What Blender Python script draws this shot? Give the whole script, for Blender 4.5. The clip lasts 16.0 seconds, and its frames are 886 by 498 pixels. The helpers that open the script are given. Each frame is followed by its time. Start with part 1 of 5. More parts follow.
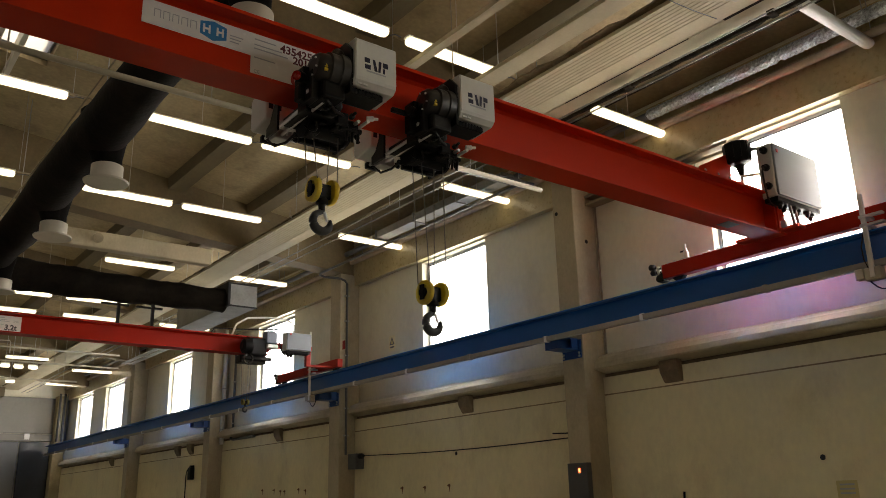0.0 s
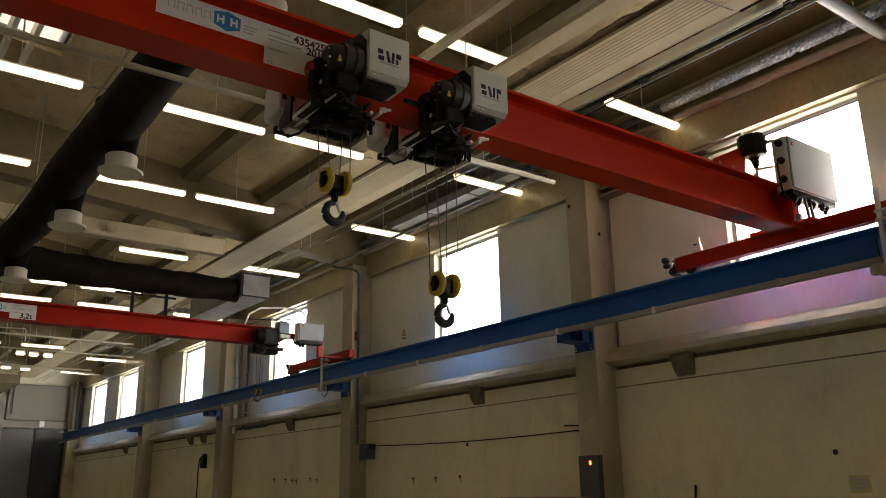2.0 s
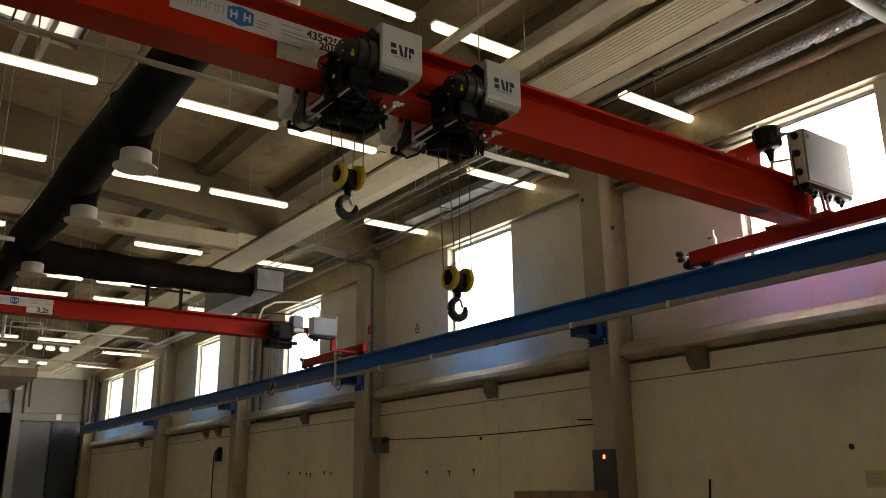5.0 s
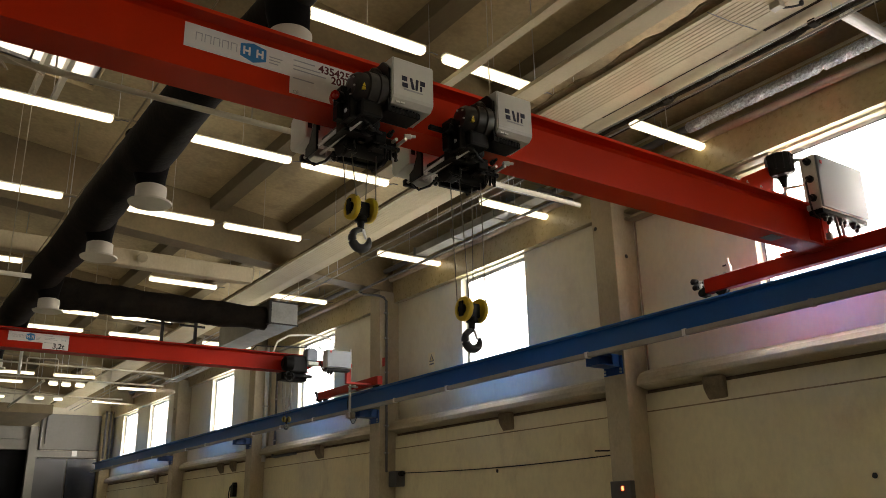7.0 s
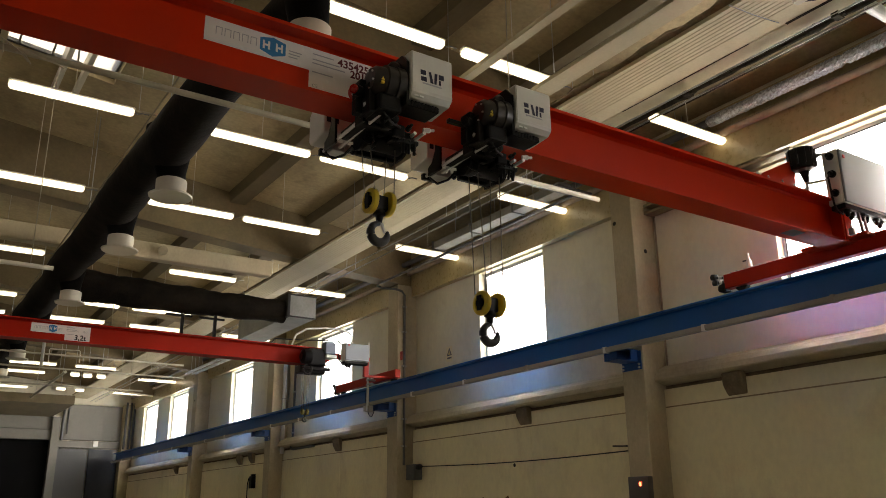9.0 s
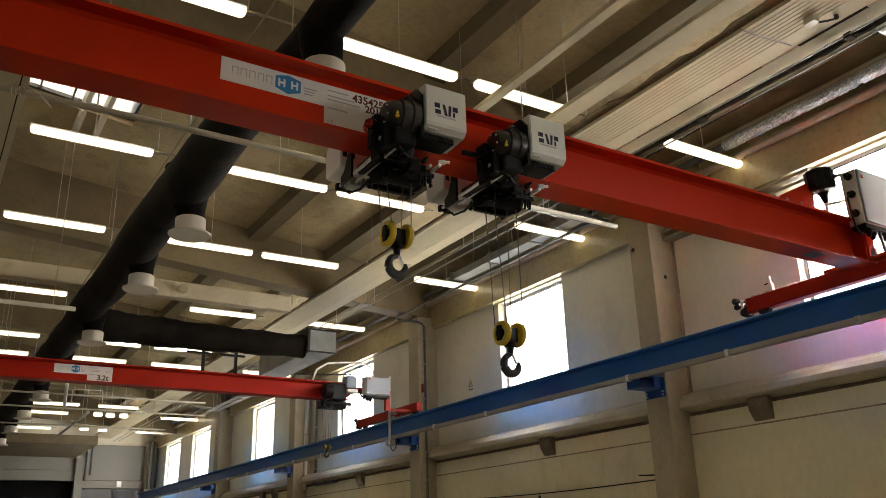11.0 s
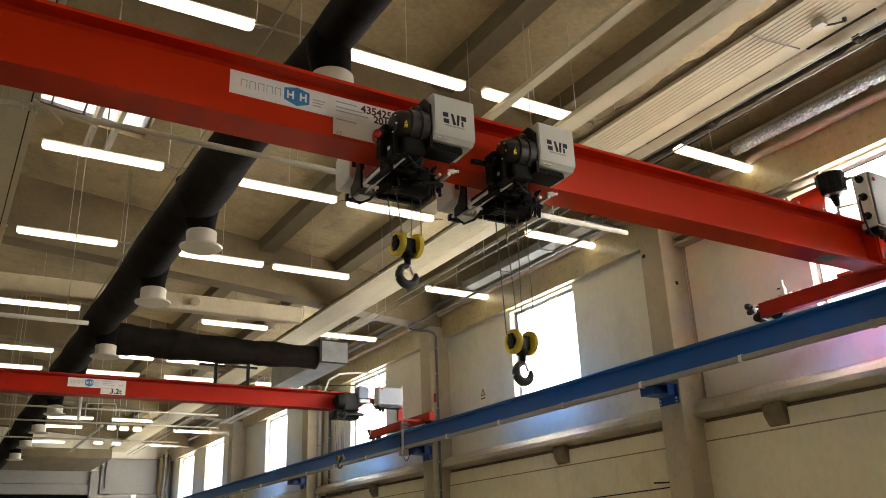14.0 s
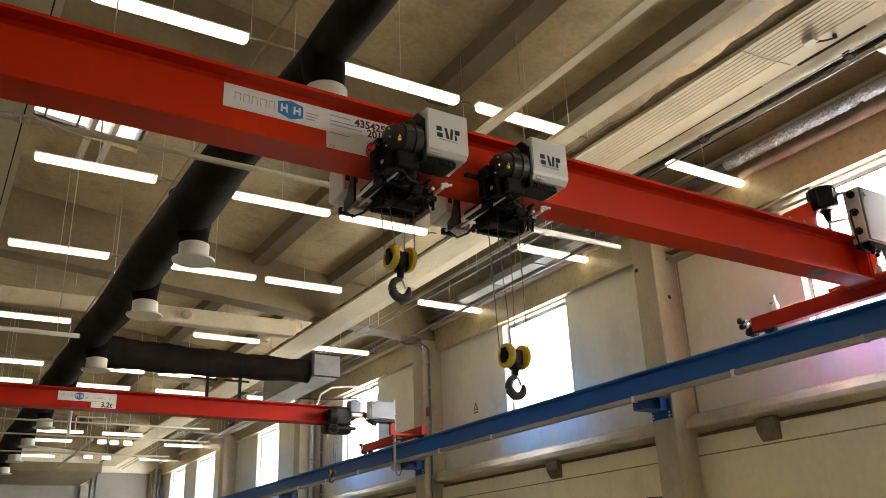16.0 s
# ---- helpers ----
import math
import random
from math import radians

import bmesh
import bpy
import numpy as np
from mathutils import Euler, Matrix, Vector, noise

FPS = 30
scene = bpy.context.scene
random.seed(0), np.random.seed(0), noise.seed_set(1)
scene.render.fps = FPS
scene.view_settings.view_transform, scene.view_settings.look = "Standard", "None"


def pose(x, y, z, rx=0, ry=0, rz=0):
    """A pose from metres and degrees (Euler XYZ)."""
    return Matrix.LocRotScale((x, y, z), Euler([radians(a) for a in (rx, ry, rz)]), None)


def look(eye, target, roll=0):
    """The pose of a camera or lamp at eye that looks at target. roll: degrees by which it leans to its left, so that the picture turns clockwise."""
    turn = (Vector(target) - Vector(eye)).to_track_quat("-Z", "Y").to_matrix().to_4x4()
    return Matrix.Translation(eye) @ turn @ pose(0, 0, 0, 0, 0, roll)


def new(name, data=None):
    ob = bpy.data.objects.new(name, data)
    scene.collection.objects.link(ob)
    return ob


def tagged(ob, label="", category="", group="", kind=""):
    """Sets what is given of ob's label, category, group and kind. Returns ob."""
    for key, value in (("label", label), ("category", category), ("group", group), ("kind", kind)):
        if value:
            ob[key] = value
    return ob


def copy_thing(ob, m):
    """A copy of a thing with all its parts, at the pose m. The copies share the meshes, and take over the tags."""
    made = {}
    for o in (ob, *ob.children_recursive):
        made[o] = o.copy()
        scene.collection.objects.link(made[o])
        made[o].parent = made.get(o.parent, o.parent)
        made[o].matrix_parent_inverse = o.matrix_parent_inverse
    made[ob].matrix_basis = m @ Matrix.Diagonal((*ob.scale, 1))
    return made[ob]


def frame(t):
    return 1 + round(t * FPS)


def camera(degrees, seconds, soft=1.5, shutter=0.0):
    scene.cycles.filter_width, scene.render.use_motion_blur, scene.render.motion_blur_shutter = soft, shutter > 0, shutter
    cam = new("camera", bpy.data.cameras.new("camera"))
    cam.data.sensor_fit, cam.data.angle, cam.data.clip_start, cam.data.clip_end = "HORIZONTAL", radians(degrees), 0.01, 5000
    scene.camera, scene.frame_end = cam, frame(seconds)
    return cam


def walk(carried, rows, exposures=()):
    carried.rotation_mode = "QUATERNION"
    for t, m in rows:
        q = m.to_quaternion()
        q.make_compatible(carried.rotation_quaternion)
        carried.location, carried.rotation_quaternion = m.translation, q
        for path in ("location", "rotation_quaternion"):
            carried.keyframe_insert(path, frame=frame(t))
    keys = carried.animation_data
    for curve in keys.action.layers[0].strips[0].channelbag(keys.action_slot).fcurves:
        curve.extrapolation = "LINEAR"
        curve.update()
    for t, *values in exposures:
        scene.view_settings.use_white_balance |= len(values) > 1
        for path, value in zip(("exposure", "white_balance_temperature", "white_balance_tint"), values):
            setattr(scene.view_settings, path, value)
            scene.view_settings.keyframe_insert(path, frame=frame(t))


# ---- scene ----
cam = camera(56.05, 16.0, soft=0.9)
PATH = [
    (0.0, pose(0, 0, 1.6, 106.74, 1.39, -37.24)),
    (0.5, pose(0, 0, 1.6, 106.59, 1.21, -36.81)),
    (1.0, pose(0, 0, 1.6, 106.71, 1.32, -36.58)),
    (1.5, pose(0, 0, 1.6, 106.08, 1.24, -36.73)),
    (2.0, pose(0, 0, 1.6, 106.17, 0.82, -36.53)),
    (2.5, pose(0, 0, 1.6, 105.91, 0.65, -36.61)),
    (3.0, pose(0, 0, 1.6, 105.79, 0.22, -35.70)),
    (5.3, pose(0, 0, 1.6, 105.80, 0.78, -35.53)),
    (5.5, pose(0, 0, 1.6, 106.44, 1.09, -34.82)),
    (6.0, pose(0, 0, 1.6, 108.00, 1.29, -34.03)),
    (6.5, pose(0, 0, 1.6, 107.78, 1.35, -34.41)),
    (7.0, pose(0, 0, 1.6, 107.93, 1.16, -34.53)),
    (7.5, pose(0, 0, 1.6, 107.87, 1.14, -34.59)),
    (8.0, pose(0, 0, 1.6, 107.77, 1.07, -34.70)),
    (8.5, pose(0, 0, 1.6, 107.56, 1.08, -33.98)),
    (9.0, pose(0, 0, 1.6, 107.54, 0.56, -33.41)),
    (9.5, pose(0, 0, 1.6, 106.63, 0.27, -33.53)),
    (10.0, pose(0, 0, 1.6, 108.92, 1.19, -31.62)),
    (10.2, pose(0, 0, 1.6, 109.33, 1.33, -31.94)),
    (12.5, pose(0, 0, 1.6, 110.13, 1.94, -30.90)),
    (13.0, pose(0, 0, 1.6, 110.36, 1.94, -30.70)),
    (13.5, pose(0, 0, 1.6, 110.59, 2.13, -30.46)),
    (14.0, pose(0, 0, 1.6, 110.37, 2.12, -30.80)),
    (14.5, pose(0, 0, 1.6, 110.59, 1.78, -30.95)),
    (15.0, pose(0, 0, 1.6, 110.56, 1.60, -30.95)),
    (15.5, pose(0, 0, 1.6, 110.87, 1.83, -30.97)),
    (16.0, pose(0, 0, 1.6, 111.29, 2.12, -31.31)),
]
walk(cam, PATH, [(0.0, 1.79, 7200, 12), (1.5, 1.66, 7200, 12), (3.0, 1.46, 7200, 12), (5.5, 1.49, 7150, 12), (6.0, 1.68, 7150, 12), (7.0, 1.93, 7150, 12), (9.0, 1.93, 7150, 12), (9.5, 1.83, 7150, 12),
                 (10.0, 1.92, 7100, 12), (12.5, 2.48, 6950, 12), (16.0, 2.74, 6850, 12)])

# ---------------- world and daylight ----------------
world = bpy.data.worlds.new("world")
scene.world = world
world.use_nodes = True
wn = world.node_tree
wn.nodes.clear()
sky = wn.nodes.new("ShaderNodeTexSky")
sky.sky_type, sky.sun_disc = "NISHITA", False
sky.air_density, sky.dust_density, sky.ozone_density = 1.0, 6.0, 0.3
sky.sun_elevation, sky.sun_rotation = radians(46), radians(85)
wbg = wn.nodes.new("ShaderNodeBackground")
wbg.inputs[1].default_value = 0.15
wout = wn.nodes.new("ShaderNodeOutputWorld")
wn.links.new(sky.outputs[0], wbg.inputs[0])
wn.links.new(wbg.outputs[0], wout.inputs[0])

sun = bpy.data.lights.new("sun", "SUN")
sun.energy, sun.angle, sun.color = 5.0, radians(0.6), (1.0, 0.98, 0.93)
sun_ob = new("sun", sun)
sun_ob.matrix_world = look((57.2, 5.0, 59.5), (0, 0, 0))

LAMP_GLOW = 0.6
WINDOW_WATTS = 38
# for unseen west windows, added to brighten the east wall
WEST_FILL_WATTS = 5


# ---------------- materials ----------------
def material(name, base, rough=0.6, metal=0.0, vary=0.12, scale=1.2, fine=25.0, bump=0.15, dirt=0.0, dirt_colour=(0.05, 0.04, 0.03),
             stretch=(1, 1, 1), depth=0.01, spec=0.5, rvar=0.1):
    """Painted or raw surface: two scales of colour variation, patchy dirt, roughness variation and a fine relief."""
    m = bpy.data.materials.new(name)
    m.use_nodes = True
    nt = m.node_tree
    n, l = nt.nodes, nt.links
    b = n["Principled BSDF"]
    b.inputs["Metallic"].default_value = metal
    b.inputs["Specular IOR Level"].default_value = spec
    tc = n.new("ShaderNodeTexCoord")
    mp = n.new("ShaderNodeMapping")
    mp.inputs["Scale"].default_value = stretch
    l.new(tc.outputs["Object"], mp.inputs[0])
    big = n.new("ShaderNodeTexNoise")
    big.inputs["Scale"].default_value, big.inputs["Detail"].default_value = scale, 5
    small = n.new("ShaderNodeTexNoise")
    small.inputs["Scale"].default_value, small.inputs["Detail"].default_value = fine, 4
    for q in (big, small):
        l.new(mp.outputs[0], q.inputs["Vector"])
    mix = n.new("ShaderNodeMix")
    mix.data_type = "RGBA"
    lo = tuple(c * (1 - vary) for c in base) + (1,)
    hi = tuple(min(1, c * (1 + vary)) for c in base) + (1,)
    mix.inputs[6].default_value, mix.inputs[7].default_value = lo, hi
    avg = n.new("ShaderNodeMath")
    avg.operation = "MULTIPLY_ADD"
    avg.inputs[1].default_value = 0.35
    sc = n.new("ShaderNodeMath")
    sc.operation = "MULTIPLY"
    sc.inputs[1].default_value = 0.65
    l.new(big.outputs["Fac"], sc.inputs[0])
    l.new(small.outputs["Fac"], avg.inputs[0])
    l.new(sc.outputs[0], avg.inputs[2])
    sharp = n.new("ShaderNodeMapRange")
    sharp.inputs[1].default_value, sharp.inputs[2].default_value = 0.35, 0.65
    l.new(avg.outputs[0], sharp.inputs[0])
    l.new(sharp.outputs[0], mix.inputs[0])
    colour = mix.outputs[2]
    if dirt:
        dn = n.new("ShaderNodeTexNoise")
        dn.inputs["Scale"].default_value, dn.inputs["Detail"].default_value = scale * 2.3, 8
        dn.inputs["Roughness"].default_value = 0.7
        l.new(mp.outputs[0], dn.inputs["Vector"])
        dr = n.new("ShaderNodeMapRange")
        dr.inputs[1].default_value, dr.inputs[2].default_value = 0.52, 0.75
        dr.inputs[4].default_value = dirt
        l.new(dn.outputs["Fac"], dr.inputs[0])
        dm = n.new("ShaderNodeMix")
        dm.data_type = "RGBA"
        dm.inputs[7].default_value = (*dirt_colour, 1)
        l.new(colour, dm.inputs[6])
        l.new(dr.outputs[0], dm.inputs[0])
        colour = dm.outputs[2]
    l.new(colour, b.inputs["Base Color"])
    rr = n.new("ShaderNodeMapRange")
    rr.inputs[3].default_value, rr.inputs[4].default_value = max(0.03, rough - rvar), min(1, rough + rvar)
    l.new(small.outputs["Fac"], rr.inputs[0])
    l.new(rr.outputs[0], b.inputs["Roughness"])
    if bump:
        bp = n.new("ShaderNodeBump")
        bp.inputs["Strength"].default_value, bp.inputs["Distance"].default_value = bump, depth
        l.new(avg.outputs[0], bp.inputs["Height"])
        l.new(bp.outputs[0], b.inputs["Normal"])
    return m


def glowing(name, colour, strength):
    m = bpy.data.materials.new(name)
    m.use_nodes = True
    b = m.node_tree.nodes["Principled BSDF"]
    b.inputs["Base Color"].default_value = (0.8, 0.8, 0.8, 1)
    b.inputs["Emission Color"].default_value = (*colour, 1)
    b.inputs["Emission Strength"].default_value = strength
    return m


M_wall = material("wall_paint", (0.73, 0.678, 0.515), 0.55, vary=0.08, scale=0.5, fine=11, bump=0.15, dirt=0.4, dirt_colour=(0.45, 0.38, 0.24), stretch=(1, 1, 0.7))
M_lower = material("lower_wall_paint", (0.8, 0.71, 0.45), 0.5, vary=0.09, scale=0.6, fine=11, bump=0.2, dirt=0.5, dirt_colour=(0.5, 0.39, 0.22), stretch=(1, 1, 0.7))
M_conc = material("painted_concrete", (0.43, 0.36, 0.22), 0.7, vary=0.22, scale=1.5, fine=22, bump=0.4, dirt=0.45, dirt_colour=(0.26, 0.21, 0.13))
M_roof = material("ceiling_concrete", (0.43, 0.34, 0.19), 0.8, vary=0.26, scale=0.7, fine=14, bump=0.35, dirt=0.85, dirt_colour=(0.22, 0.17, 0.095))
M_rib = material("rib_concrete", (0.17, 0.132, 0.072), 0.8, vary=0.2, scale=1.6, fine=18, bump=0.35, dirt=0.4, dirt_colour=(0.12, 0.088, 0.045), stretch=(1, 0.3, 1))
M_floor = material("floor_concrete", (0.27, 0.255, 0.21), 0.65, vary=0.15, scale=0.6, fine=12, bump=0.1, dirt=0.3)
M_ground = material("outside_ground", (0.25, 0.25, 0.22), 0.9, scale=0.05, fine=1.0)
M_red = material("red_crane_paint", (0.57, 0.027, 0.003), 0.38, vary=0.03, scale=0.5, fine=40, bump=0.0, spec=0.16, rvar=0.02)
M_blue = material("blue_beam_paint", (0.003, 0.115, 0.42), 0.3, vary=0.07, scale=1.0, fine=40, bump=0.0, rvar=0.03)
M_white = material("white_enamel", (0.72, 0.72, 0.68), 0.4, vary=0.04, scale=3, fine=30, bump=0.02, depth=0.002)
M_grey = material("light_grey_enamel", (0.68, 0.67, 0.62), 0.38, vary=0.04, scale=3, fine=40, bump=0.03, dirt=0.08, depth=0.002)
M_panel = material("radiant_panel_enamel", (0.5, 0.43, 0.28), 0.7, vary=0.08, scale=1, fine=30, bump=0.02, dirt=0.3, dirt_colour=(0.32, 0.24, 0.13), spec=0.22)
M_black = material("black_machine_paint", (0.004, 0.0038, 0.0036), 0.42, vary=0.25, scale=5, fine=40, bump=0.1, depth=0.003, spec=0.2)
M_charcoal = material("charcoal_motor_paint", (0.022, 0.019, 0.017), 0.36, vary=0.25, scale=8, fine=60, bump=0.1, depth=0.003, spec=0.5)
M_redcap = material("red_plastic_cap", (0.35, 0.012, 0.006), 0.25, vary=0.05, bump=0.0)
# brown of the added board that darkens the shaded roof strip
M_roofshade = material("roof_shade_brown", (0.055, 0.044, 0.033), 0.9, vary=0.25, scale=1.5, fine=20, bump=0.3, spec=0.15)
M_rubber = material("black_rubber", (0.012, 0.012, 0.012), 0.7, vary=0.2, scale=8, fine=60)
M_duct = material("black_duct_fabric", (0.012, 0.009, 0.006), 0.9, vary=0.5, scale=2.5, fine=16, bump=0.7, depth=0.03, spec=0.15)
M_steel = material("bright_steel", (0.9, 0.9, 0.9), 0.24, metal=0.35, vary=0.1, scale=8, fine=80, bump=0.03, depth=0.001)
M_galv = material("galvanised_steel", (0.5, 0.5, 0.48), 0.42, metal=0.8, vary=0.15, scale=8, fine=30, bump=0.06, depth=0.002)
M_foil = material("crumpled_foil", (0.55, 0.59, 0.62), 0.42, metal=0.4, vary=0.5, scale=30, fine=90, bump=0.9, depth=0.01)
M_rope = material("steel_rope", (0.16, 0.14, 0.11), 0.5, metal=0.6, vary=0.2, scale=30, fine=200)
M_yellow = material("yellow_paint", (0.66, 0.46, 0.015), 0.4, vary=0.08, scale=8, fine=60, bump=0.05, dirt=0.25, dirt_colour=(0.2, 0.14, 0.02), depth=0.002)
M_hook = material("forged_hook_paint", (0.045, 0.047, 0.05), 0.45, metal=0.3, vary=0.2, scale=10, fine=60, bump=0.15, depth=0.003)
M_beige = material("beige_plastic", (0.42, 0.38, 0.28), 0.5, vary=0.06, scale=4, fine=40, bump=0.03)
M_pink = material("primed_pipe", (0.45, 0.36, 0.27), 0.65, vary=0.12, scale=3, fine=20, dirt=0.25, dirt_colour=(0.25, 0.18, 0.12), spec=0.2)
M_copperdark = material("dark_conduit", (0.13, 0.13, 0.135), 0.45, metal=0.3, vary=0.15, scale=5, fine=30)
M_sticker = material("white_vinyl", (0.85, 0.84, 0.8), 0.25, vary=0.02, scale=2, fine=20, bump=0)
M_ink = material("black_ink", (0.02, 0.02, 0.025), 0.45, vary=0.05, bump=0)
M_inkdim = material("faded_black_ink", (0.12, 0.12, 0.12), 0.45, vary=0.3, scale=60, fine=200, bump=0)
M_inkblue = material("navy_ink", (0.006, 0.008, 0.035), 0.45, vary=0.05, bump=0)
M_inkmaroon = material("maroon_ink", (0.11, 0.01, 0.016), 0.45, vary=0.05, bump=0)
M_logo = material("blue_ink", (0.02, 0.22, 0.5), 0.4, vary=0.05, bump=0)
M_inkgrey = material("grey_ink", (0.4, 0.41, 0.42), 0.4, vary=0.05, bump=0)
M_inkred = material("red_ink", (0.5, 0.03, 0.03), 0.4, vary=0.05, bump=0)
M_frame = material("window_frame_pvc", (0.5, 0.5, 0.49), 0.35, vary=0.03, bump=0.02)
M_dark = material("dark_glazing", (0.02, 0.022, 0.025), 0.15, vary=0.2, bump=0)
M_doorpanel = material("grey_door_panel", (0.085, 0.085, 0.085), 0.45, vary=0.05, scale=1, fine=20, bump=0.03)
M_tube = glowing("fluorescent_diffuser", (1.0, 0.88, 0.62), LAMP_GLOW)
M_trunk = material("brown_cream_trunking", (0.3, 0.25, 0.16), 0.55, vary=0.15, scale=3, fine=25, dirt=0.4, dirt_colour=(0.14, 0.1, 0.06))
M_rail = material("dull_rail_plastic", (0.33, 0.32, 0.28), 0.5, vary=0.1, scale=2, fine=30)
M_gate = material("gateway_shade_black", (0.006, 0.006, 0.006), 0.95, vary=0.2, spec=0.05)
M_lagging = material("dark_pipe_lagging", (0.03, 0.024, 0.016), 0.9, vary=0.4, scale=12, fine=60, bump=0.6, depth=0.01, spec=0.1)
# for the unseen walls; tone chosen by how much light they throw back
M_back = material("unseen_wall_bounce_paint", (0.42, 0.37, 0.29), 0.6, vary=0.08, scale=0.5, fine=9, bump=0.1)
M_steeldoor = material("pale_steel_door", (0.2, 0.22, 0.25), 0.4, vary=0.03, scale=2, fine=40, bump=0.02)
M_seal = material("brown_joint_seal", (0.15, 0.105, 0.06), 0.9, vary=0.3, scale=5, fine=30, bump=0.3)
M_joint = material("tan_joint_seal", (0.3, 0.22, 0.12), 0.9, vary=0.4, scale=2, fine=20, bump=0.3)
M_corbel = material("stained_corbel_concrete", (0.21, 0.155, 0.09), 0.8, vary=0.3, scale=6, fine=30, bump=0.4)
M_column = material("column_paint", (0.455, 0.385, 0.26), 0.6, vary=0.14, scale=1.5, fine=22, bump=0.25, dirt=0.55, dirt_colour=(0.28, 0.22, 0.14), stretch=(1, 1, 0.7))
M_dullpipe = material("dull_steel_pipe", (0.33, 0.32, 0.3), 0.45, metal=0.6, vary=0.15, scale=8, fine=30)
# darker yellow for the guards of the far hook
M_darkyellow = material("dark_yellow_paint", (0.16, 0.14, 0.02), 0.5, vary=0.15, scale=8, fine=60)
M_blanket = material("insulation_blanket", (0.2, 0.15, 0.08), 0.9, vary=0.3, scale=6, fine=30, bump=0.8, depth=0.02)
M_diffuser = material("cream_diffuser_paint", (0.62, 0.58, 0.48), 0.45, vary=0.05, scale=4, fine=30, bump=0.03)
M_motor = material("blue_grey_motor_paint", (0.16, 0.19, 0.24), 0.4, vary=0.1, scale=6, fine=40, bump=0.1)
# cream far-end paint, darkened so its tone carries that end's dimness
M_end = material("dimmed_end_wall_paint", (0.19, 0.178, 0.15), 0.6, vary=0.1, scale=0.7, fine=10, bump=0.1, dirt=0.35, dirt_colour=(0.1, 0.085, 0.065))
M_ring = material("glossy_cream_beam_paint", (0.46, 0.375, 0.2), 0.3, vary=0.16, scale=1.2, fine=16, bump=0.18, dirt=0.35, dirt_colour=(0.3, 0.23, 0.12))
M_carton = material("brown_cardboard", (0.34, 0.22, 0.11), 0.85, vary=0.12, scale=3, fine=40, bump=0.1)
M_rust = material("rust_stain", (0.16, 0.075, 0.03), 0.9, vary=0.4, scale=20, fine=80, bump=0.2)
M_dullduct = material("weathered_duct_sheet", (0.26, 0.26, 0.245), 0.6, metal=0.15, vary=0.18, scale=2.5, fine=20, bump=0.1)
M_ledge = material("stained_ledge_concrete", (0.5, 0.43, 0.29), 0.7, vary=0.16, scale=1.4, fine=18, bump=0.3, dirt=0.45, dirt_colour=(0.3, 0.24, 0.15))
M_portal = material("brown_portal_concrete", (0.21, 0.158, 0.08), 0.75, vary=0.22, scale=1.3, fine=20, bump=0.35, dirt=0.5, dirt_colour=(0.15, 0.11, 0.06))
# crane red with a darker base, dimming parts that catch too much light
M_dimred = material("dimmed_red_paint", (0.4, 0.016, 0.005), 0.42, vary=0.06, scale=1.0, fine=40, bump=0.0, spec=0.15, rvar=0.03)
M_bracket = material("dark_blue_bracket_paint", (0.002, 0.055, 0.22), 0.4, vary=0.1, scale=2.0, fine=40, bump=0.0)
# duct fabric again, darker so that the necks' shade sits in the colour
M_neck = material("shaded_neck_fabric", (0.006, 0.005, 0.004), 0.9, vary=0.4, scale=3, fine=20, bump=0.6, depth=0.02, spec=0.1)
M_led = glowing("red_indicator", (1.0, 0.06, 0.02), 4.0)

M_glass = bpy.data.materials.new("window_glass")
M_glass.use_nodes = True
gb = M_glass.node_tree.nodes["Principled BSDF"]
gb.inputs["Transmission Weight"].default_value = 1.0
gb.inputs["Roughness"].default_value, gb.inputs["IOR"].default_value = 0.02, 1.45
gb.inputs["Base Color"].default_value = (0.97, 0.98, 0.98, 1)
M_poly = bpy.data.materials.new("milky_polycarbonate")
M_poly.use_nodes = True
pn = M_poly.node_tree
tl = pn.nodes.new("ShaderNodeBsdfTranslucent")
tl.inputs[0].default_value = (0.42, 0.41, 0.38, 1)
pn.links.new(tl.outputs[0], pn.nodes["Material Output"].inputs[0])


# ---------------- mesh helpers ----------------
def box(bm, x0, x1, y0, y1, z0, z1, bevel=0.0):
    if bevel:
        t = bmesh.new()
        bmesh.ops.create_cube(t, size=1)
        for v in t.verts:
            v.co = Vector((x0 + (v.co.x + .5) * (x1 - x0), y0 + (v.co.y + .5) * (y1 - y0), z0 + (v.co.z + .5) * (z1 - z0)))
        bmesh.ops.bevel(t, geom=t.edges[:], offset=bevel, segments=2, affect="EDGES", profile=0.5)
        merge(bm, t)
        return
    p = [bm.verts.new((x, y, z)) for x in (x0, x1) for y in (y0, y1) for z in (z0, z1)]
    for f in ((0, 1, 3, 2), (4, 6, 7, 5), (0, 4, 5, 1), (2, 3, 7, 6), (0, 2, 6, 4), (1, 5, 7, 3)):
        bm.faces.new([p[i] for i in f])


def merge(bm, other, m=None):
    if m is not None:
        other.transform(m)
    back = {v: bm.verts.new(v.co) for v in other.verts}
    for f in other.faces:
        g = bm.faces.new([back[v] for v in f.verts])
        g.smooth = f.smooth
    other.free()


